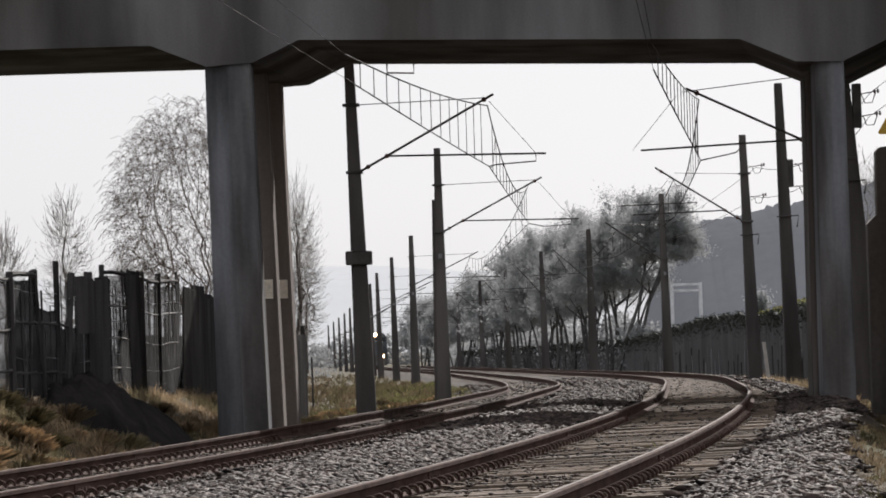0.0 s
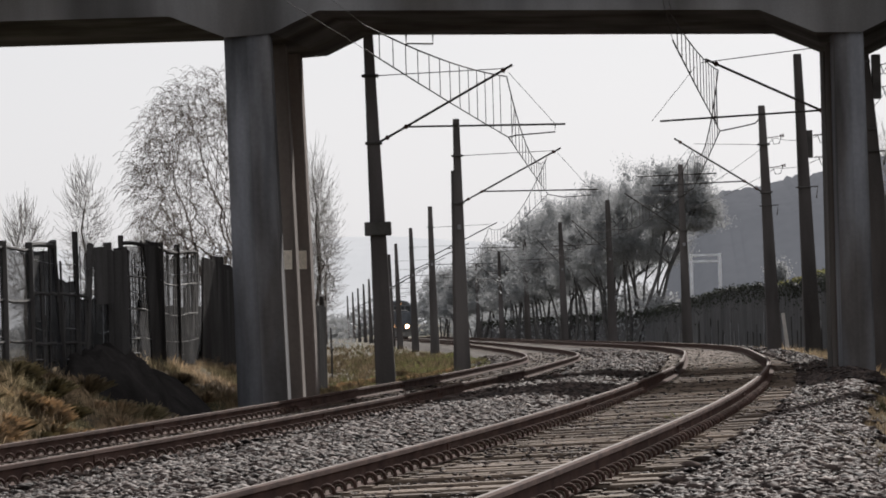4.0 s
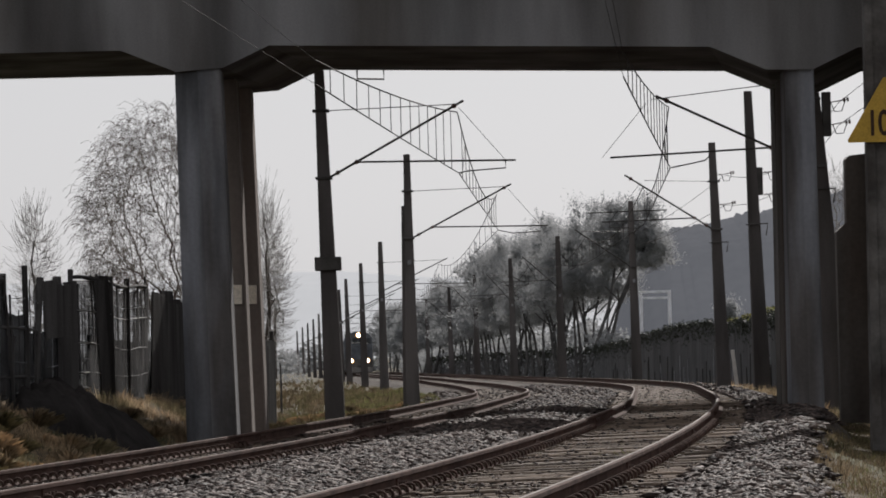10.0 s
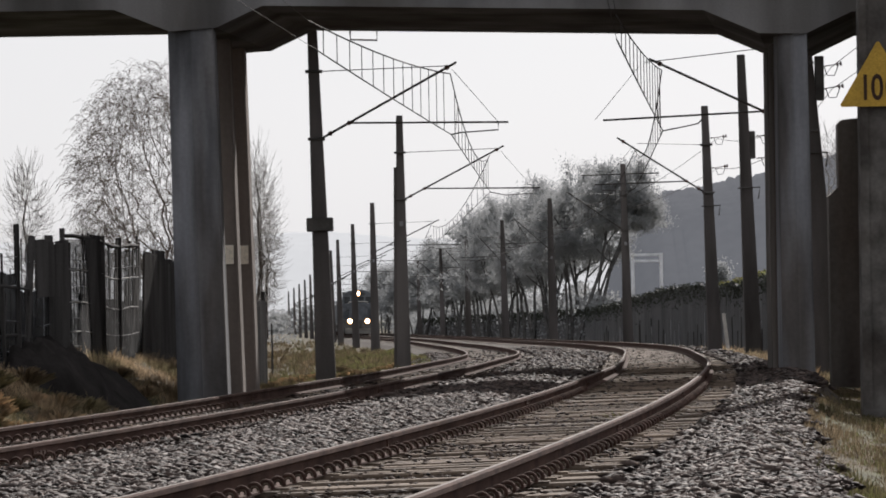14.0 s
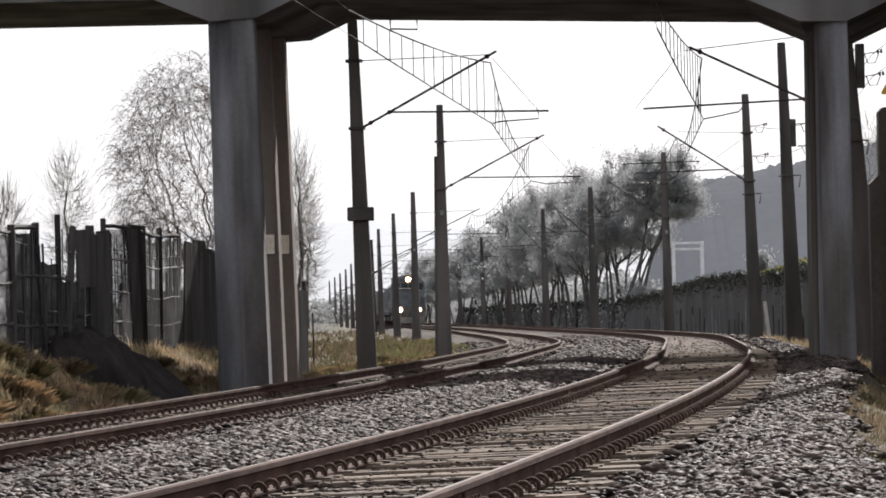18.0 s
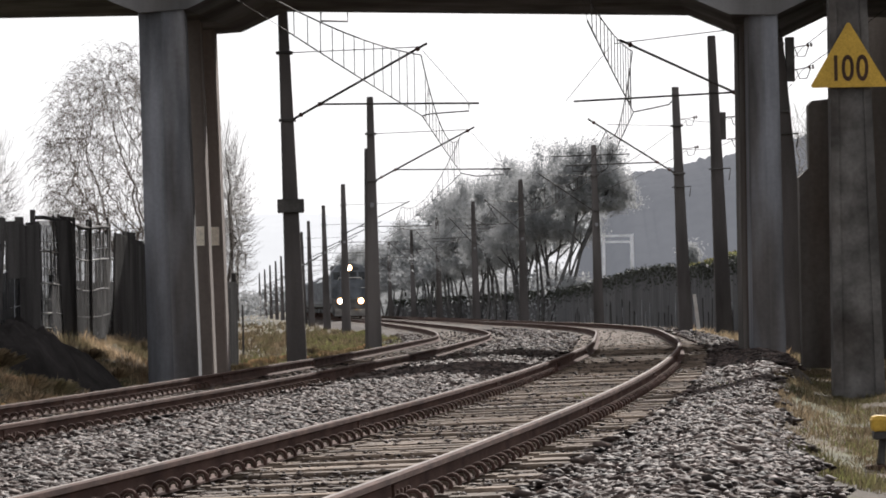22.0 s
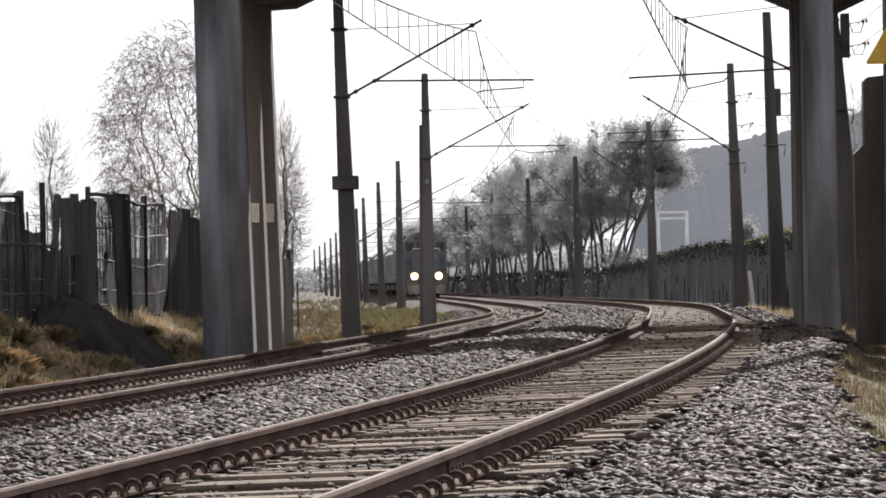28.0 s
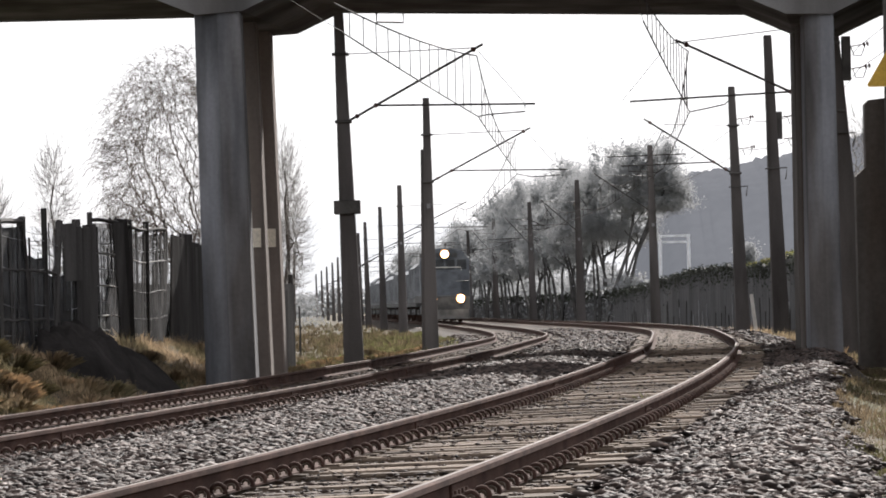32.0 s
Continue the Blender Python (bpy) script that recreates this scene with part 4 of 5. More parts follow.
def wall_fence():
    """A dark overgrown board fence that follows the line, with an uneven top that sinks away from the bridge."""
    rng = random.Random(5)
    f = thing("boundary_fence", Matrix(), "long dark overgrown board fence beside the line", "fence")
    y = 104.0
    leaves = []

    def top(q):
        rise = float(np.interp(q, (104, 148, 160, 176, 186, 200, 215, 230, 252, 300, 520), (2.7, 2.5, 2.32, 2.28, 2.42, 2.42, 2.17, 1.92, 1.68, 1.7, 1.7)))
        return float(np.interp(q, LY, LZ)) + rise + 0.05 * math.sin(q * 0.9) + 0.04 * math.sin(q * 2.3 + 1)
    while y < 520:
        step = 2.4 if y < 260 else 7.0
        u = 4.6
        a, b = on_line(at_depth(y), u), on_line(at_depth(y + step), u)
        ga, gb = float(land(a.x, a.y)) - 0.2, float(land(b.x, b.y)) - 0.2
        n = 5
        ring = []
        for k in range(n + 1):
            p = a.lerp(b, k / n)
            ring.append((p.x, p.y, ga + (gb - ga) * k / n, top(p.y) - 0.08 + rng.uniform(-0.05, 0.05)))
        out = [(x, yy, z0) for x, yy, z0, z1 in ring] + [(x, yy, z1) for x, yy, z0, z1 in reversed(ring)]
        bm = bmesh.new()
        loft(bm, [out, [(x + 0.12, yy, z) for x, yy, z in out]])
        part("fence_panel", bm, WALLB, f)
        if y < 240:
            p = a.lerp(b, rng.random())
            bm = bmesh.new()
            tube(bm, [(p.x - 0.05, p.y, ga + 0.2), (p.x - 0.05 + rng.uniform(-0.04, 0.04), p.y, ga + rng.uniform(0.9, 1.8))], 0.022, 4)
            part("batten", bm, BOARD if rng.random() < 0.6 else MESHW, f)
        for k in range(int(240 * step / 2.4)):
            q = a.lerp(b, rng.random())
            leaves.append((q.x + rng.uniform(-0.14, 0.2), q.y, top(q.y) - 0.05 + rng.gauss(0, 0.06) - abs(rng.gauss(0, 0.35))))
        y += step
    ivy = leaf_mass("creeper", np.array(leaves), 0.06, IVY, 21)
    ivy.parent = f
    tagged(ivy, "dark creeper over the fence", kind="stuff")


def grassy_mound():
    """A sunlit grassy rise behind the fence, with one dark bush on it."""
    rng = np.random.default_rng(61)
    verts, faces = [], []
    us, vs = np.linspace(0, 1, 22), np.linspace(0, 1, 9)
    for u in us:
        for v in vs:
            x, y = 12.0 + 22 * u, 212 + 26 * v
            crest = np.interp(x, (12, 14.5, 16, 17.7, 19, 24, 34), (-0.6, 1.6, 2.2, 2.58, 3.08, 4.0, 4.4))
            verts.append((x, y, -0.9 + (crest + 0.9) * math.sin(math.pi * min(1.0, 0.06 + v * 0.9)) ** 0.6 + 0.05 * math.sin(x * 3 + y)))
    for i in range(21):
        for j in range(8):
            k = i * 9 + j
            faces.append((k, k + 9, k + 10, k + 1))
    m = new("grassy_mound", mesh_of("grassy_mound", verts, faces, SOIL, True))
    tagged(m, "sunlit grassy rise beyond the boundary fence", "mound", kind="structure")
    n = 9000
    k = rng.integers(0, len(faces), n)
    corner = np.array(verts)[np.array(faces)[k]]
    w = rng.dirichlet((1, 1, 1, 1), n)
    tips = (corner * w[:, :, None]).sum(1) + np.stack([np.zeros(n), np.zeros(n), rng.uniform(0.0, 0.22, n)], 1)
    grass_ob = leaf_mass("mound_grass", tips, 0.14, GREEN, 62)
    tagged(grass_ob, "bright green grass on the rise", "grass", kind="stuff")
    b = thing("bush", pose(15.75, 226, 2.0), "small round dark bush on the grassy rise", "bush")
    ball = rng.normal(size=(2600, 3)) * np.array((0.28, 0.28, 0.36)) + np.array((0, 0, 0.65))
    bm = bmesh.new()
    tube(bm, [(0, 0, -0.4), (0.05, 0, 0.7)], 0.05, 6)
    part("stem", bm, BARK, b)
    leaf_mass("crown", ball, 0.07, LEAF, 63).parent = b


def portal():
    x, y = 17.0, 320.0
    g = float(land(x, y))
    p = thing("steel_portal", pose(x, y, g), "pale grey goalpost-shaped steel portal beyond the fence", "portal frame")
    for dx in (-1.05, 1.05):
        bm = bmesh.new()
        box(bm, dx - 0.12, dx + 0.12, -0.12, 0.12, 0, 5.1 - g, 0.01)
        part("post", bm, PALESTEEL, p)
    for z in (5.0, 4.55):
        bm = bmesh.new()
        box(bm, -1.15, 1.15, -0.1, 0.1, z - g - 0.08, z - g + 0.08, 0.01)
        part("beam", bm, PALESTEEL, p)


def leaf_mass(name, centres, size, mat, seed):
    """Many small leaves, each its own turned blade, round the given places."""
    rng = np.random.default_rng(seed)
    n = len(centres)
    a = rng.normal(size=(n, 3))
    a /= np.linalg.norm(a, axis=1)[:, None]
    b = np.cross(a, rng.normal(size=(n, 3)))
    b /= np.linalg.norm(b, axis=1)[:, None]
    r = size * rng.uniform(0.5, 1.3, (n, 1))
    quad = np.stack([centres - a * r, centres - b * r * 0.45, centres + a * r, centres + b * r * 0.45], 1).reshape(-1, 3)
    me = mesh_of(name, quad.tolist(), np.arange(4 * n).reshape(-1, 4).tolist(), mat)
    return new(name, me)


def branching(rng, stem, count, centre, radii, reach):
    """Limbs that fork towards places in an egg-shaped crown, thinner with every fork. Gives bars, and each end with its way."""
    pts = [np.array(q, float) for q in stem]
    up = [-1] + list(range(len(stem) - 1))
    far = [0.0]
    for i in range(1, len(pts)):
        far.append(far[-1] + float(np.linalg.norm(pts[i] - pts[i - 1])))
    aim = rng.normal(size=(count, 3))
    aim /= np.linalg.norm(aim, axis=1)[:, None]
    aim = np.array(centre) + aim * np.array(radii) * rng.uniform(0.25, 1.0, (count, 1)) ** 0.45
    aim = aim[np.argsort(np.linalg.norm(aim - pts[-1], axis=1))]
    xyz = np.zeros((len(pts) + count, 3))
    xyz[:len(pts)] = pts
    path = np.zeros(len(pts) + count)
    path[:len(far)] = far
    n = len(pts)
    first = max(1, n - 3)
    for q in aim:
        gap = np.linalg.norm(xyz[first:n] - q, axis=1)
        steep = np.where(xyz[first:n, 2] > q[2], 1.5, 1.0)
        k = first + int(np.argmin(gap * steep + reach * path[first:n]))
        xyz[n] = q
        up.append(k)
        path[n] = path[k] + float(np.linalg.norm(xyz[k] - q))
        n += 1
    load = np.ones(n)
    for i in range(n - 1, 0, -1):
        load[up[i]] += load[i]
    return xyz[:n], up, load


def bars(name, rows, mat, thin):
    verts, faces = [], []
    for pts, r0, r1 in rows:
        n = len(pts)
        k0 = len(verts)
        for i, p in enumerate(pts):
            dd = (pts[min(i + 1, n - 1)] - pts[max(i - 1, 0)]).normalized()
            a = dd.orthogonal().normalized()
            b = dd.cross(a)
            r = float(max(thin, r0 + (r1 - r0) * i / (n - 1)))
            for k in range(3):
                verts.append(tuple(p + r * (math.cos(k * 2.094) * a + math.sin(k * 2.094) * b)))
        for i in range(n - 1):
            for k in range(3):
                a, b = k0 + i * 3 + k, k0 + i * 3 + (k + 1) % 3
                faces.append((a, b, b + 3, a + 3))
    return mesh_of(name, verts, faces, mat)


def bare_tree(name, label, x, y, stem, count, centre, radii, reach, thick, twigs, twig_long, droop, thin, twig_mat, seed):
    """A leafless tree: stem, forking limbs and many fine twigs."""
    rng = np.random.default_rng(seed)
    g = float(land(x, y))
    t = thing(name, pose(x, y, g), label, "tree", "bare trees")
    low = np.array((x, y, g))
    xyz, up, load = branching(rng, [np.array(q) - low for q in stem], count, np.array(centre) - low, radii, reach)
    big, small = [], []
    mid = np.array(centre) - low
    child = np.zeros(len(up), int)
    for i in range(1, len(up)):
        a, b = Vector(xyz[up[i]].tolist()), Vector(xyz[i].tolist())
        r0, r1 = thick * (load[i] / load[1]) ** 0.5, thick * (max(load[i] - 1, 0.6) / load[1]) ** 0.5
        bow = Vector(rng.normal(0, 0.05, 3).tolist()) * (b - a).length
        (big if r0 > thick * 0.3 else small).append(([a, a.lerp(b, 0.5) + bow, b], r0, r1))
        child[up[i]] += 1
    for i in range(len(stem), len(up)):
        for k in range(twigs if child[i] == 0 else 1):
            d = (xyz[i] - mid) / np.array(radii) * 0.5 + (xyz[i] - xyz[up[i]]) / (np.linalg.norm(xyz[i] - xyz[up[i]]) + 0.01) + rng.normal(0, 0.45, 3)
            d /= np.linalg.norm(d)
            q, line = xyz[i].copy(), [Vector(xyz[i].tolist())]
            step = twig_long * rng.uniform(0.5, 1.3) / 3
            for j in range(3):
                d = d + np.array((rng.normal(0, 0.12), rng.normal(0, 0.12), -droop * (j + 1) * 0.65))
                d /= np.linalg.norm(d)
                q = q + d * step
                line.append(Vector(q.tolist()))
            small.append((line, thin * 1.6, thin * 0.7))
    part("trunk", bars("trunk", big, BARK, 0.015), None, t)
    part("crown", bars("crown", small, twig_mat, thin), None, t)
    return t


def bare_trees():
    bare_tree("willow_tree", "large bare willow with fine drooping twigs", -6.8, 130, [(-6.8, 130, -0.8), (-6.85, 130, 0.9), (-6.95, 130, 1.7), (-7.1, 130, 2.4)], 2800, (-7.75, 130, 5.0), (2.55, 2.0, 3.55), 0.6, 0.13, 3, 0.62, 0.5, 0.0044, TWIG, 3)
    for x, y, z, w, seed in ((-17.85, 200, 8.4, 0.72, 8), (-20.7, 200, 6.8, 0.65, 9), (-16.2, 215, 5.6, 0.6, 10)):
        bare_tree("poplar_tree", "slender bare poplar behind the fence", x, y, [(x, y, -0.5), (x, y, 1.5), (x + 0.1, y, 3.0), (x, y, 4.4), (x, y, z - 2.0)], 420, (x, y, z * 0.56), (w, w, z * 0.42), 0.5, 0.10, 2, 1.1, -0.3, 0.0066, PALETWIG, seed)
    bare_tree("bare_tree", "small leafless tree beyond the wing wall", 16.1, 170, [(16.1, 170, -0.3), (16.1, 170, 2.5), (16.2, 170, 4.2)], 420, (16.2, 170, 5.6), (1.2, 1.2, 2.2), 0.3, 0.1, 2, 0.8, -0.1, 0.0055, PALETWIG, 23)
    for x, y, z, w, seed in ((-9.75, 270, 11.4, 0.95, 14), (-11.2, 315, 11.4, 1.05, 15), (-12.7, 370, 10.0, 1.1, 18)):
        bare_tree("poplar_tree", "slender bare poplar in a row along the line", x, y, [(x, y, -1.0), (x, y, 2.5), (x + 0.1, y, 5.0), (x, y, 7.0), (x, y, z - 2.5)], 400, (x, y, z * 0.54), (w, w, z * 0.46), 0.5, 0.13, 2, 1.3, -0.3, 0.0075, PALETWIG, seed)


def evergreen(x, y, z_top, r, z_low, seed, count, leafsize, root=0.0):
    rng = np.random.default_rng(seed)
    g = float(land(x, y))
    t = thing("evergreen_tree", pose(x, y, g), "broad evergreen with haze-paled leaves and several leaning trunks", "tree", "evergreens along the line")
    rows = []
    pr = random.Random(seed)
    for k in range(3 if root < -1 else 6):
        a = pr.uniform(0, 6.28)
        reach = r * pr.uniform(0.25, 0.75)
        end = Vector((math.cos(a) * reach, math.sin(a) * reach, z_low - g + (z_top - z_low) * 0.35))
        start = Vector((root + end.x * 0.25 + pr.gauss(0, 0.5), end.y * 0.25 + pr.gauss(0, 0.4), -0.2))
        mid = start.lerp(end, 0.5) + Vector((-end.x * 0.14 + pr.gauss(0, 0.1), -end.y * 0.14, 0.25))
        rows.append(([start, start.lerp(mid, 0.5) + Vector((pr.gauss(0, 0.06), 0, 0.05)), mid, end], pr.uniform(0.1, 0.19), 0.06))
        for j in range(4):
            q = mid.lerp(end, pr.random())
            rows.append(([q, q + Vector((pr.gauss(0, 0.8), pr.gauss(0, 0.8), pr.uniform(0.5, 1.4)))], 0.06, 0.025))
    part("trunk", bars("trunk", rows, GREYBARK, 0.03), None, t)
    # clumps of leaves: a flat-bottomed, domed crown, dense within and ragged at the rim
    nc = 150
    cl = []
    while len(cl) < nc:
        p = rng.uniform(-1, 1, 3)
        q = (p[0] ** 2 + p[1] ** 2) ** 0.5
        if q > 1 or (p[2] > 0 and q * q + p[2] ** 2 > 1) or (p[2] < 0 and -p[2] > 0.35 * (1 - q * q) + 0.1):
            continue
        cl.append((p[0] * r, p[1] * r, z_low - g + 0.5 + (z_top - z_low - 0.7) * (0.12 + 0.88 * max(p[2], -0.1))))
    cl = np.array(cl)
    pick = rng.integers(0, nc, count)
    off = rng.normal(size=(count, 3)) * np.array([0.36, 0.36, 0.28]) * r / 3.2
    centres = cl[pick] + off
    up = cl[cl[:, 2] > np.percentile(cl[:, 2], 45)]
    heads = up[rng.integers(0, len(up), count // 60)] + rng.normal(0, 0.2, (count // 60, 3))
    lean = np.stack([rng.normal(0, 0.22, len(heads)), rng.normal(0, 0.22, len(heads)), rng.uniform(0.25, 0.85, len(heads))], 1)
    along = rng.uniform(0, 1, (len(heads), 12, 1))
    sprigs = (heads[:, None] + lean[:, None] * along + rng.normal(0, 0.035, (len(heads), 12, 3))).reshape(-1, 3)
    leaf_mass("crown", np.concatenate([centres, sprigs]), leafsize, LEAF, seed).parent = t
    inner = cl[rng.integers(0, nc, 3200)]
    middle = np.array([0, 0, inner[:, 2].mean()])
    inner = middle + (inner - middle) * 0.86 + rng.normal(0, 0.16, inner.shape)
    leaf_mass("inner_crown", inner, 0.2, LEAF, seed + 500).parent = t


def evergreens():
    for x, y, z, r, low, root, seed in (
            (12.2, 256, 10.0, 2.7, 5.3, -2.1, 31), (9.9, 262, 10.0, 3.3, 3.6, 0.3, 32), (9.0, 284, 10.1, 3.0, 3.0, 0, 33), (8.0, 302, 9.9, 3.2, 2.6, 0, 34), (6.9, 328, 9.9, 3.4, 2.3, 0, 35), (5.6, 358, 9.9, 3.4, 2.0, 0, 36),
            (4.7, 396, 9.9, 3.3, 1.8, 0, 37), (3.3, 436, 9.0, 3.4, 1.6, 0, 38), (1.8, 480, 9.1, 3.6, 1.3, 0, 39), (-0.1, 530, 8.3, 4.0, 1.2, 0, 40), (-2.2, 585, 8.3, 4.2, 1.0, 0, 41), (-4.8, 645, 8.2, 4.6, 1.0, 0, 42)):
        evergreen(x, y, z, r, low, seed, int((44000 if y < 340 else 13000) * min(1.2, r / 3.4) ** 2), 0.06 if y < 340 else 0.125, root)


def undergrowth():
    """Bushes that fill the foot of the row of evergreens."""
    rng = np.random.default_rng(91)
    n = 62000
    y = 254 + 406 * rng.uniform(0, 1, n) ** 1.25
    x = np.interp(y, LY, LX) + 5.6 + rng.normal(0, 0.5, n)
    tall = 3.1 + 0.5 * np.sin(y * 0.21) + 0.45 * np.sin(y * 0.83)
    z = land(x, y) + rng.uniform(0, 1, n) * tall
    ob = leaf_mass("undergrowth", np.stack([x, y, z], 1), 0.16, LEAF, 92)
    tagged(ob, "haze-paled bushes at the foot of the evergreens", "bushes", kind="stuff")


def far_hedge():
    rng = np.random.default_rng(77)
    n = 22000
    f = rng.uniform(0, 1, n)
    x = -12 - 60 * f + rng.normal(0, 0.5, n)
    y = 420 + 30 * np.sin(f * 5) + rng.normal(0, 0.6, n)
    z = land(x, y) + rng.uniform(0, 1, n) * (2.4 + 0.7 * np.sin(f * 40) + 0.5 * np.sin(f * 93))
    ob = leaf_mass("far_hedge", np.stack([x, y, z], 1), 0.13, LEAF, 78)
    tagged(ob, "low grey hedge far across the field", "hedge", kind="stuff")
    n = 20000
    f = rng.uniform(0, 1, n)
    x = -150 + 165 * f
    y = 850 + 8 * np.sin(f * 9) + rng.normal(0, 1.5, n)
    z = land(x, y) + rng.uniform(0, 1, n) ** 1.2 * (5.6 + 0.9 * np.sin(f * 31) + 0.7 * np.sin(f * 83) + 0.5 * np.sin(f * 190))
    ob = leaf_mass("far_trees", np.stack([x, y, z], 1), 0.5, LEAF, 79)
    tagged(ob, "grey line of far trees closing the view", "trees", kind="stuff")


def distance():
    """Hills far behind everything, their haze given as a flat glow."""
    def ridge(name, y, pts, mat, label, depth):
        bm = bmesh.new()
        xs = np.linspace(pts[0][0], pts[-1][0], 420)
        rows = []
        for k, (dy, f) in enumerate(((0, 0.0), (depth * 0.25, 0.75), (depth * 0.6, 1.0), (depth, 0.6))):
            row = []
            for x in xs:
                z = np.interp(x, [p[0] for p in pts], [p[1] for p in pts])
                z += 0.25 * (math.sin(x * 0.31 + k) + 0.6 * math.sin(x * 0.83 + 2 * k)) + 0.9 * noise.noise((x * 0.9, k * 3.1, y)) + 0.5 * noise.noise((x * 2.2, k * 3.1, y)) if f else 0
                row.append(bm.verts.new((x, y + dy, -4 + (z + 4) * f)))
            rows.append(row)
        for r0, r1 in zip(rows, rows[1:]):
            for i in range(len(xs) - 1):
                bm.faces.new((r0[i], r0[i + 1], r1[i + 1], r1[i])).smooth = True
        tagged(part(name, bm, mat), label, "hill", kind="structure")
    ridge("backdrop_hill", 800, ((38.5, 0), (41, 9), (43, 19), (47, 24.5), (52.4, 25.6), (58.9, 25.9), (63.7, 27.4), (67, 28.3), (73, 29.1), (80, 31), (95, 34), (130, 35), (200, 22), (300, 4)), HILL, "grey wooded hill with its haze added as a faint glow", 160)
    ridge("backdrop_hills", 2600, ((-900, 30), (-500, 60), (-200, 50), (-60, 56), (0, 50), (80, 46), (300, 70), (900, 40)), FARHILL, "pale distant hills with their haze added as a glow", 400)


def earth_mound():
    """A rough hump of dark earth on the bank before the fence."""
    verts, faces = [], []
    ys, us = np.linspace(65.4, 73.4, 60), np.linspace(-10.2, -8.2, 36)
    for y in ys:
        c = float(np.interp(y, LY, LX))
        for u in us:
            a = max(0.0, 1 - ((y - 68.6) / 2.8) ** 2 - ((u + 9.38) / 0.78) ** 2)
            b = max(0.0, 1 - ((y - 71.5) / 2.2) ** 2 - ((u + 9.0) / 0.8) ** 2)
            p = (c + u, float(y))
            h = max(0.47 * a ** 0.42, 0.18 * b ** 0.6)
            h *= 1 + 0.4 * noise.noise((u * 2.9, y * 1.3, 3.0)) + 0.3 * noise.noise((u * 7, y * 3.5, 5.0))
            verts.append((*p, float(land(*p)) - 0.05 + h + (0.012 if h > 0 else -0.05)))
    n = len(us)
    for j in range(len(ys) - 1):
        for i in range(n - 1):
            k = j * n + i
            faces.append((k, k + 1, k + n + 1, k + n))
    tagged(new("earth_mound", mesh_of("earth_mound", verts, faces, EARTH, True)), "rough hump of blackish earth below the yard fence", "mound")


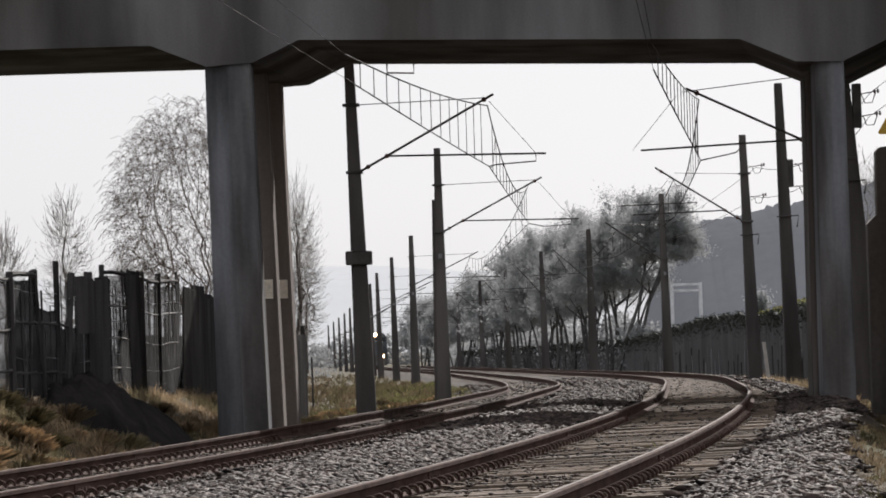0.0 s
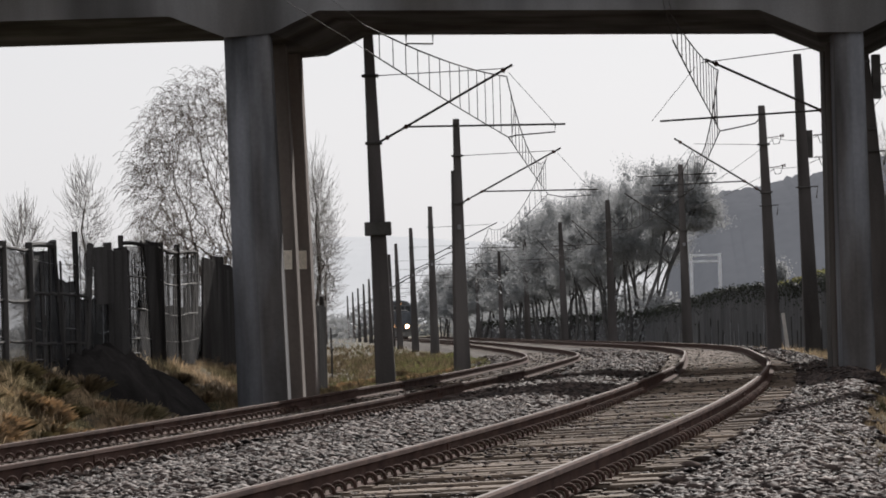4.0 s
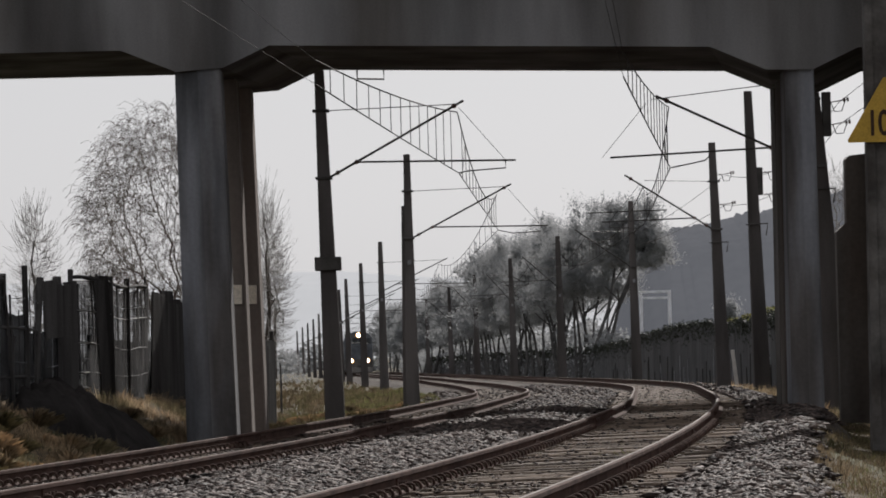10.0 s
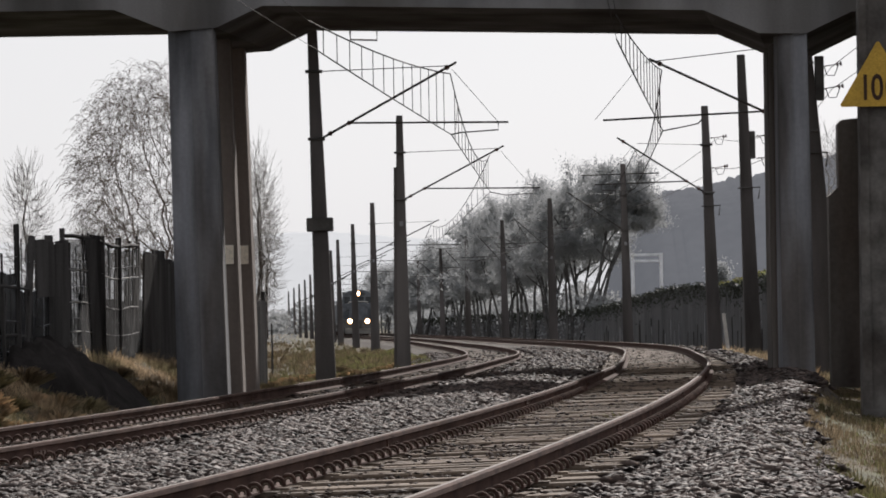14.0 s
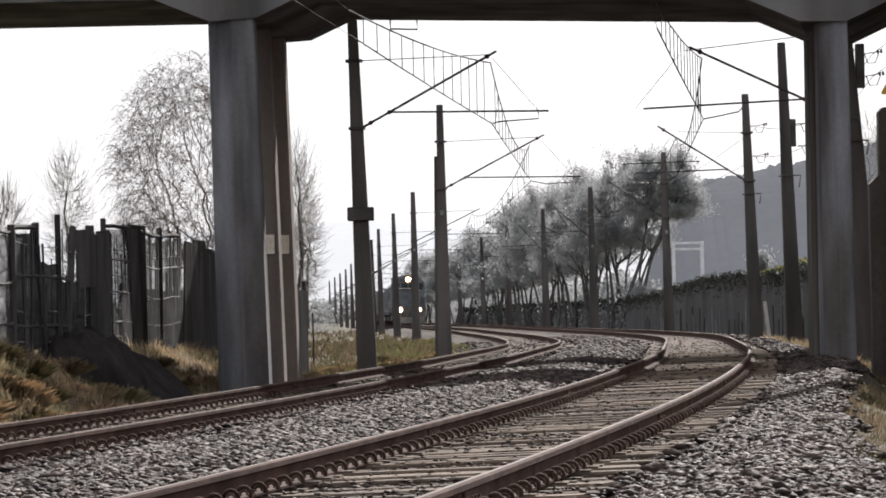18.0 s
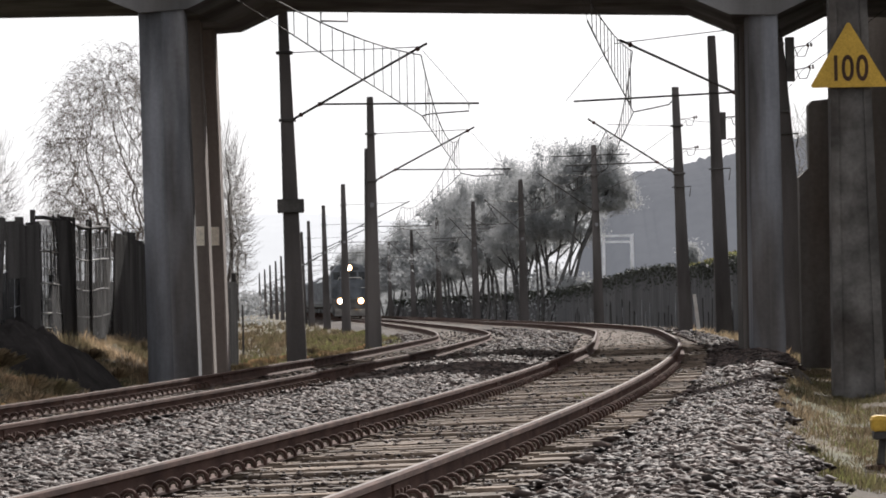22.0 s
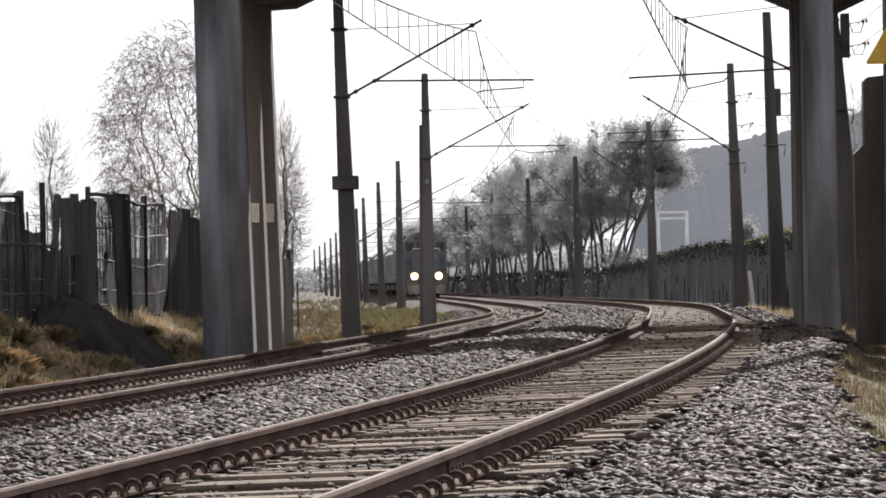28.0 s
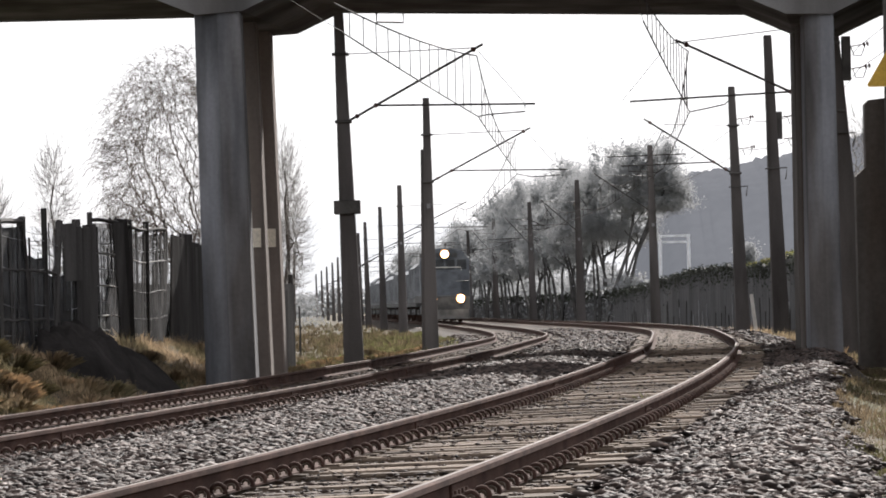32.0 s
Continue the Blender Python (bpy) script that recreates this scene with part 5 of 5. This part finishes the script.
def grass():
    """Tufts of dry and green grass on the banks, in two sheets of blades."""
    rng = np.random.default_rng(17)

    def blades(name, spots, mat, label, h0, h1, per, wide):
        n = len(spots) * per
        base = np.repeat(spots, per, axis=0) + np.stack([rng.normal(0, 0.07, n), rng.normal(0, 0.07, n), np.zeros(n)], 1)
        tall = rng.uniform(h0, h1, n) * np.clip(0.75 + 0.5 * np.sin(base[:, 0] * 2.3 + base[:, 1] * 0.8) * np.sin(base[:, 1] * 0.55 - base[:, 0]), 0.3, 1.4)
        lean = rng.normal(0, 0.33, (n, 2)) * tall[:, None]
        a = rng.uniform(0, 6.28, n)
        side = np.stack([np.cos(a), np.sin(a), np.zeros(n)], 1) * wide
        tip = base + np.stack([lean[:, 0], lean[:, 1], tall], 1)
        mid = base + np.stack([lean[:, 0] * 0.3, lean[:, 1] * 0.3, tall * 0.55], 1)
        v = np.stack([base - side, base + side, mid + side * 0.8, tip, mid - side * 0.8], 1).reshape(-1, 3)
        f = np.arange(5 * n).reshape(-1, 5)
        tagged(new(name, mesh_of(name, v.tolist(), f.tolist(), mat)), label, "grass", kind="stuff")

    def spots(n, y0, y1, u0, u1, bare=-0.4):
        y = rng.uniform(y0, y1, n)
        u = rng.uniform(u0, u1, n)
        keep = np.sin(y * 0.9 + u * 1.3) + np.sin(y * 0.37 - u * 0.8) + rng.normal(0, 0.8, n) > bare
        keep &= ~((y > 65.0) & (y < 73.5) & (u > -10.2) & (u < np.interp(y, (65, 67, 69, 73.5), (-8.9, -8.5, -7.6, -7.6))))
        y, u = y[keep], u[keep]
        x = np.interp(y, LY, LX) + u
        return np.stack([x, y, land(x, y) - 0.04], 1)
    # rounded tussocks whose blades fan out from one root
    roots = np.concatenate([spots(150, 40, 74, -9.7, -7.9, -9), spots(46, 92, 150, -10.5, -8.0, -9), spots(9, 60, 76, 3.2, 5.5, -9)])
    per = 380
    n = len(roots) * per
    size = np.repeat(rng.uniform(0.16, 0.42, len(roots)), per)
    turn, flat = rng.uniform(0, 6.28, n), rng.uniform(0.05, 1.1, n)
    way = np.stack([np.sin(flat) * np.cos(turn), np.sin(flat) * np.sin(turn), np.cos(flat)], 1) * (size * rng.uniform(0.6, 1.15, n))[:, None]
    base = np.repeat(roots, per, axis=0) + way * np.array((0.35, 0.35, 0.0))
    side = np.stack([-np.sin(turn), np.cos(turn), np.zeros(n)], 1) * 0.0013
    mid = base + way * np.array((0.42, 0.42, 0.66))
    tip = base + way * np.array((1.05, 1.05, 0.8))
    v = np.stack([base - side, base + side, mid + side * 0.8, tip, mid - side * 0.8], 1).reshape(-1, 3)
    tagged(new("tussocks", mesh_of("tussocks", v.tolist(), np.arange(5 * n).reshape(-1, 5).tolist(), GRASS)), "rounded tussocks of dry brown grass", "grass", kind="stuff")
    blades("dry_grass", np.concatenate([spots(4600, 34, 92, -9.8, -7.6, -2.2), spots(900, 38, 92, -13, -9.6)]), GRASS, "tall dry straw-coloured grass on the bank", 0.08, 0.34, 14, 0.004)
    blades("verge_grass", np.concatenate([spots(3200, 88, 230, -13, -7.9, 0.9)]), WEED, "brown grass of the verge", 0.12, 0.4, 12, 0.009)
    blades("verge_green", np.concatenate([spots(4200, 88, 230, -11, -7.2, -0.9), spots(900, 100, 210, 2.9, 4.4), spots(700, 84, 125, 2.5, 5.0)]), GREEN, "short green grass of the verge", 0.08, 0.25, 10, 0.009)
    blades("foot_grass", np.concatenate([spots(1500, 100, 215, 2.5, 4.3), spots(1600, 92, 150, 2.3, 4.3, -1.0)]), GRASS, "dry grass along the foot of the fence", 0.1, 0.34, 14, 0.006)
    blades("field_grass", np.concatenate([spots(3600, 215, 430, -60, -8.2, -1.2), spots(700, 170, 260, -14, -8, -1)]), WEED, "rough brown grass of the far field", 0.12, 0.4, 9, 0.016)
    blades("weeds", np.concatenate([spots(26, 46, 60, -0.6, 0.6, -9), spots(40, 40, 90, 1.6, 2.2, -9), spots(30, 60, 95, -3.4, -1.6, -9)]), GREEN, "small green weeds among the ballast", 0.05, 0.14, 10, 0.006)
    blades("right_grass", np.concatenate([spots(7800, 30, 82, 2.25, 7.5, -1.2)]), WEED, "low withered grass below the ballast", 0.03, 0.13, 11, 0.0035)
    blades("right_green", np.concatenate([spots(1200, 30, 75, 2.7, 6.5), spots(500, 30, 42, 2.8, 4.6, -0.6)]), GREEN, "low green grass below the ballast", 0.03, 0.10, 10, 0.004)


ground()
ballast_bed()
distance()
far_hedge()
bridge(74.6, 81.4, 0.0)
second_deck()
abutment()
for row in MASTS:
    mast(*row)
wires(1)
wires(-1)
feeders()
speed_sign()
point_lamp()
marker_post()
field_post()
yard_fence()
wall_fence()
portal()
grassy_mound()
evergreens()
undergrowth()
bare_trees()
TRAIN = train()
WAGONS += [wagon(i) for i in range(12)]
track(0.0, "broad-gauge railway track on worn wooden sleepers")
track(LEFT, "second railway track curving beside the first")
earth_mound()
grass()
stones()
motions()
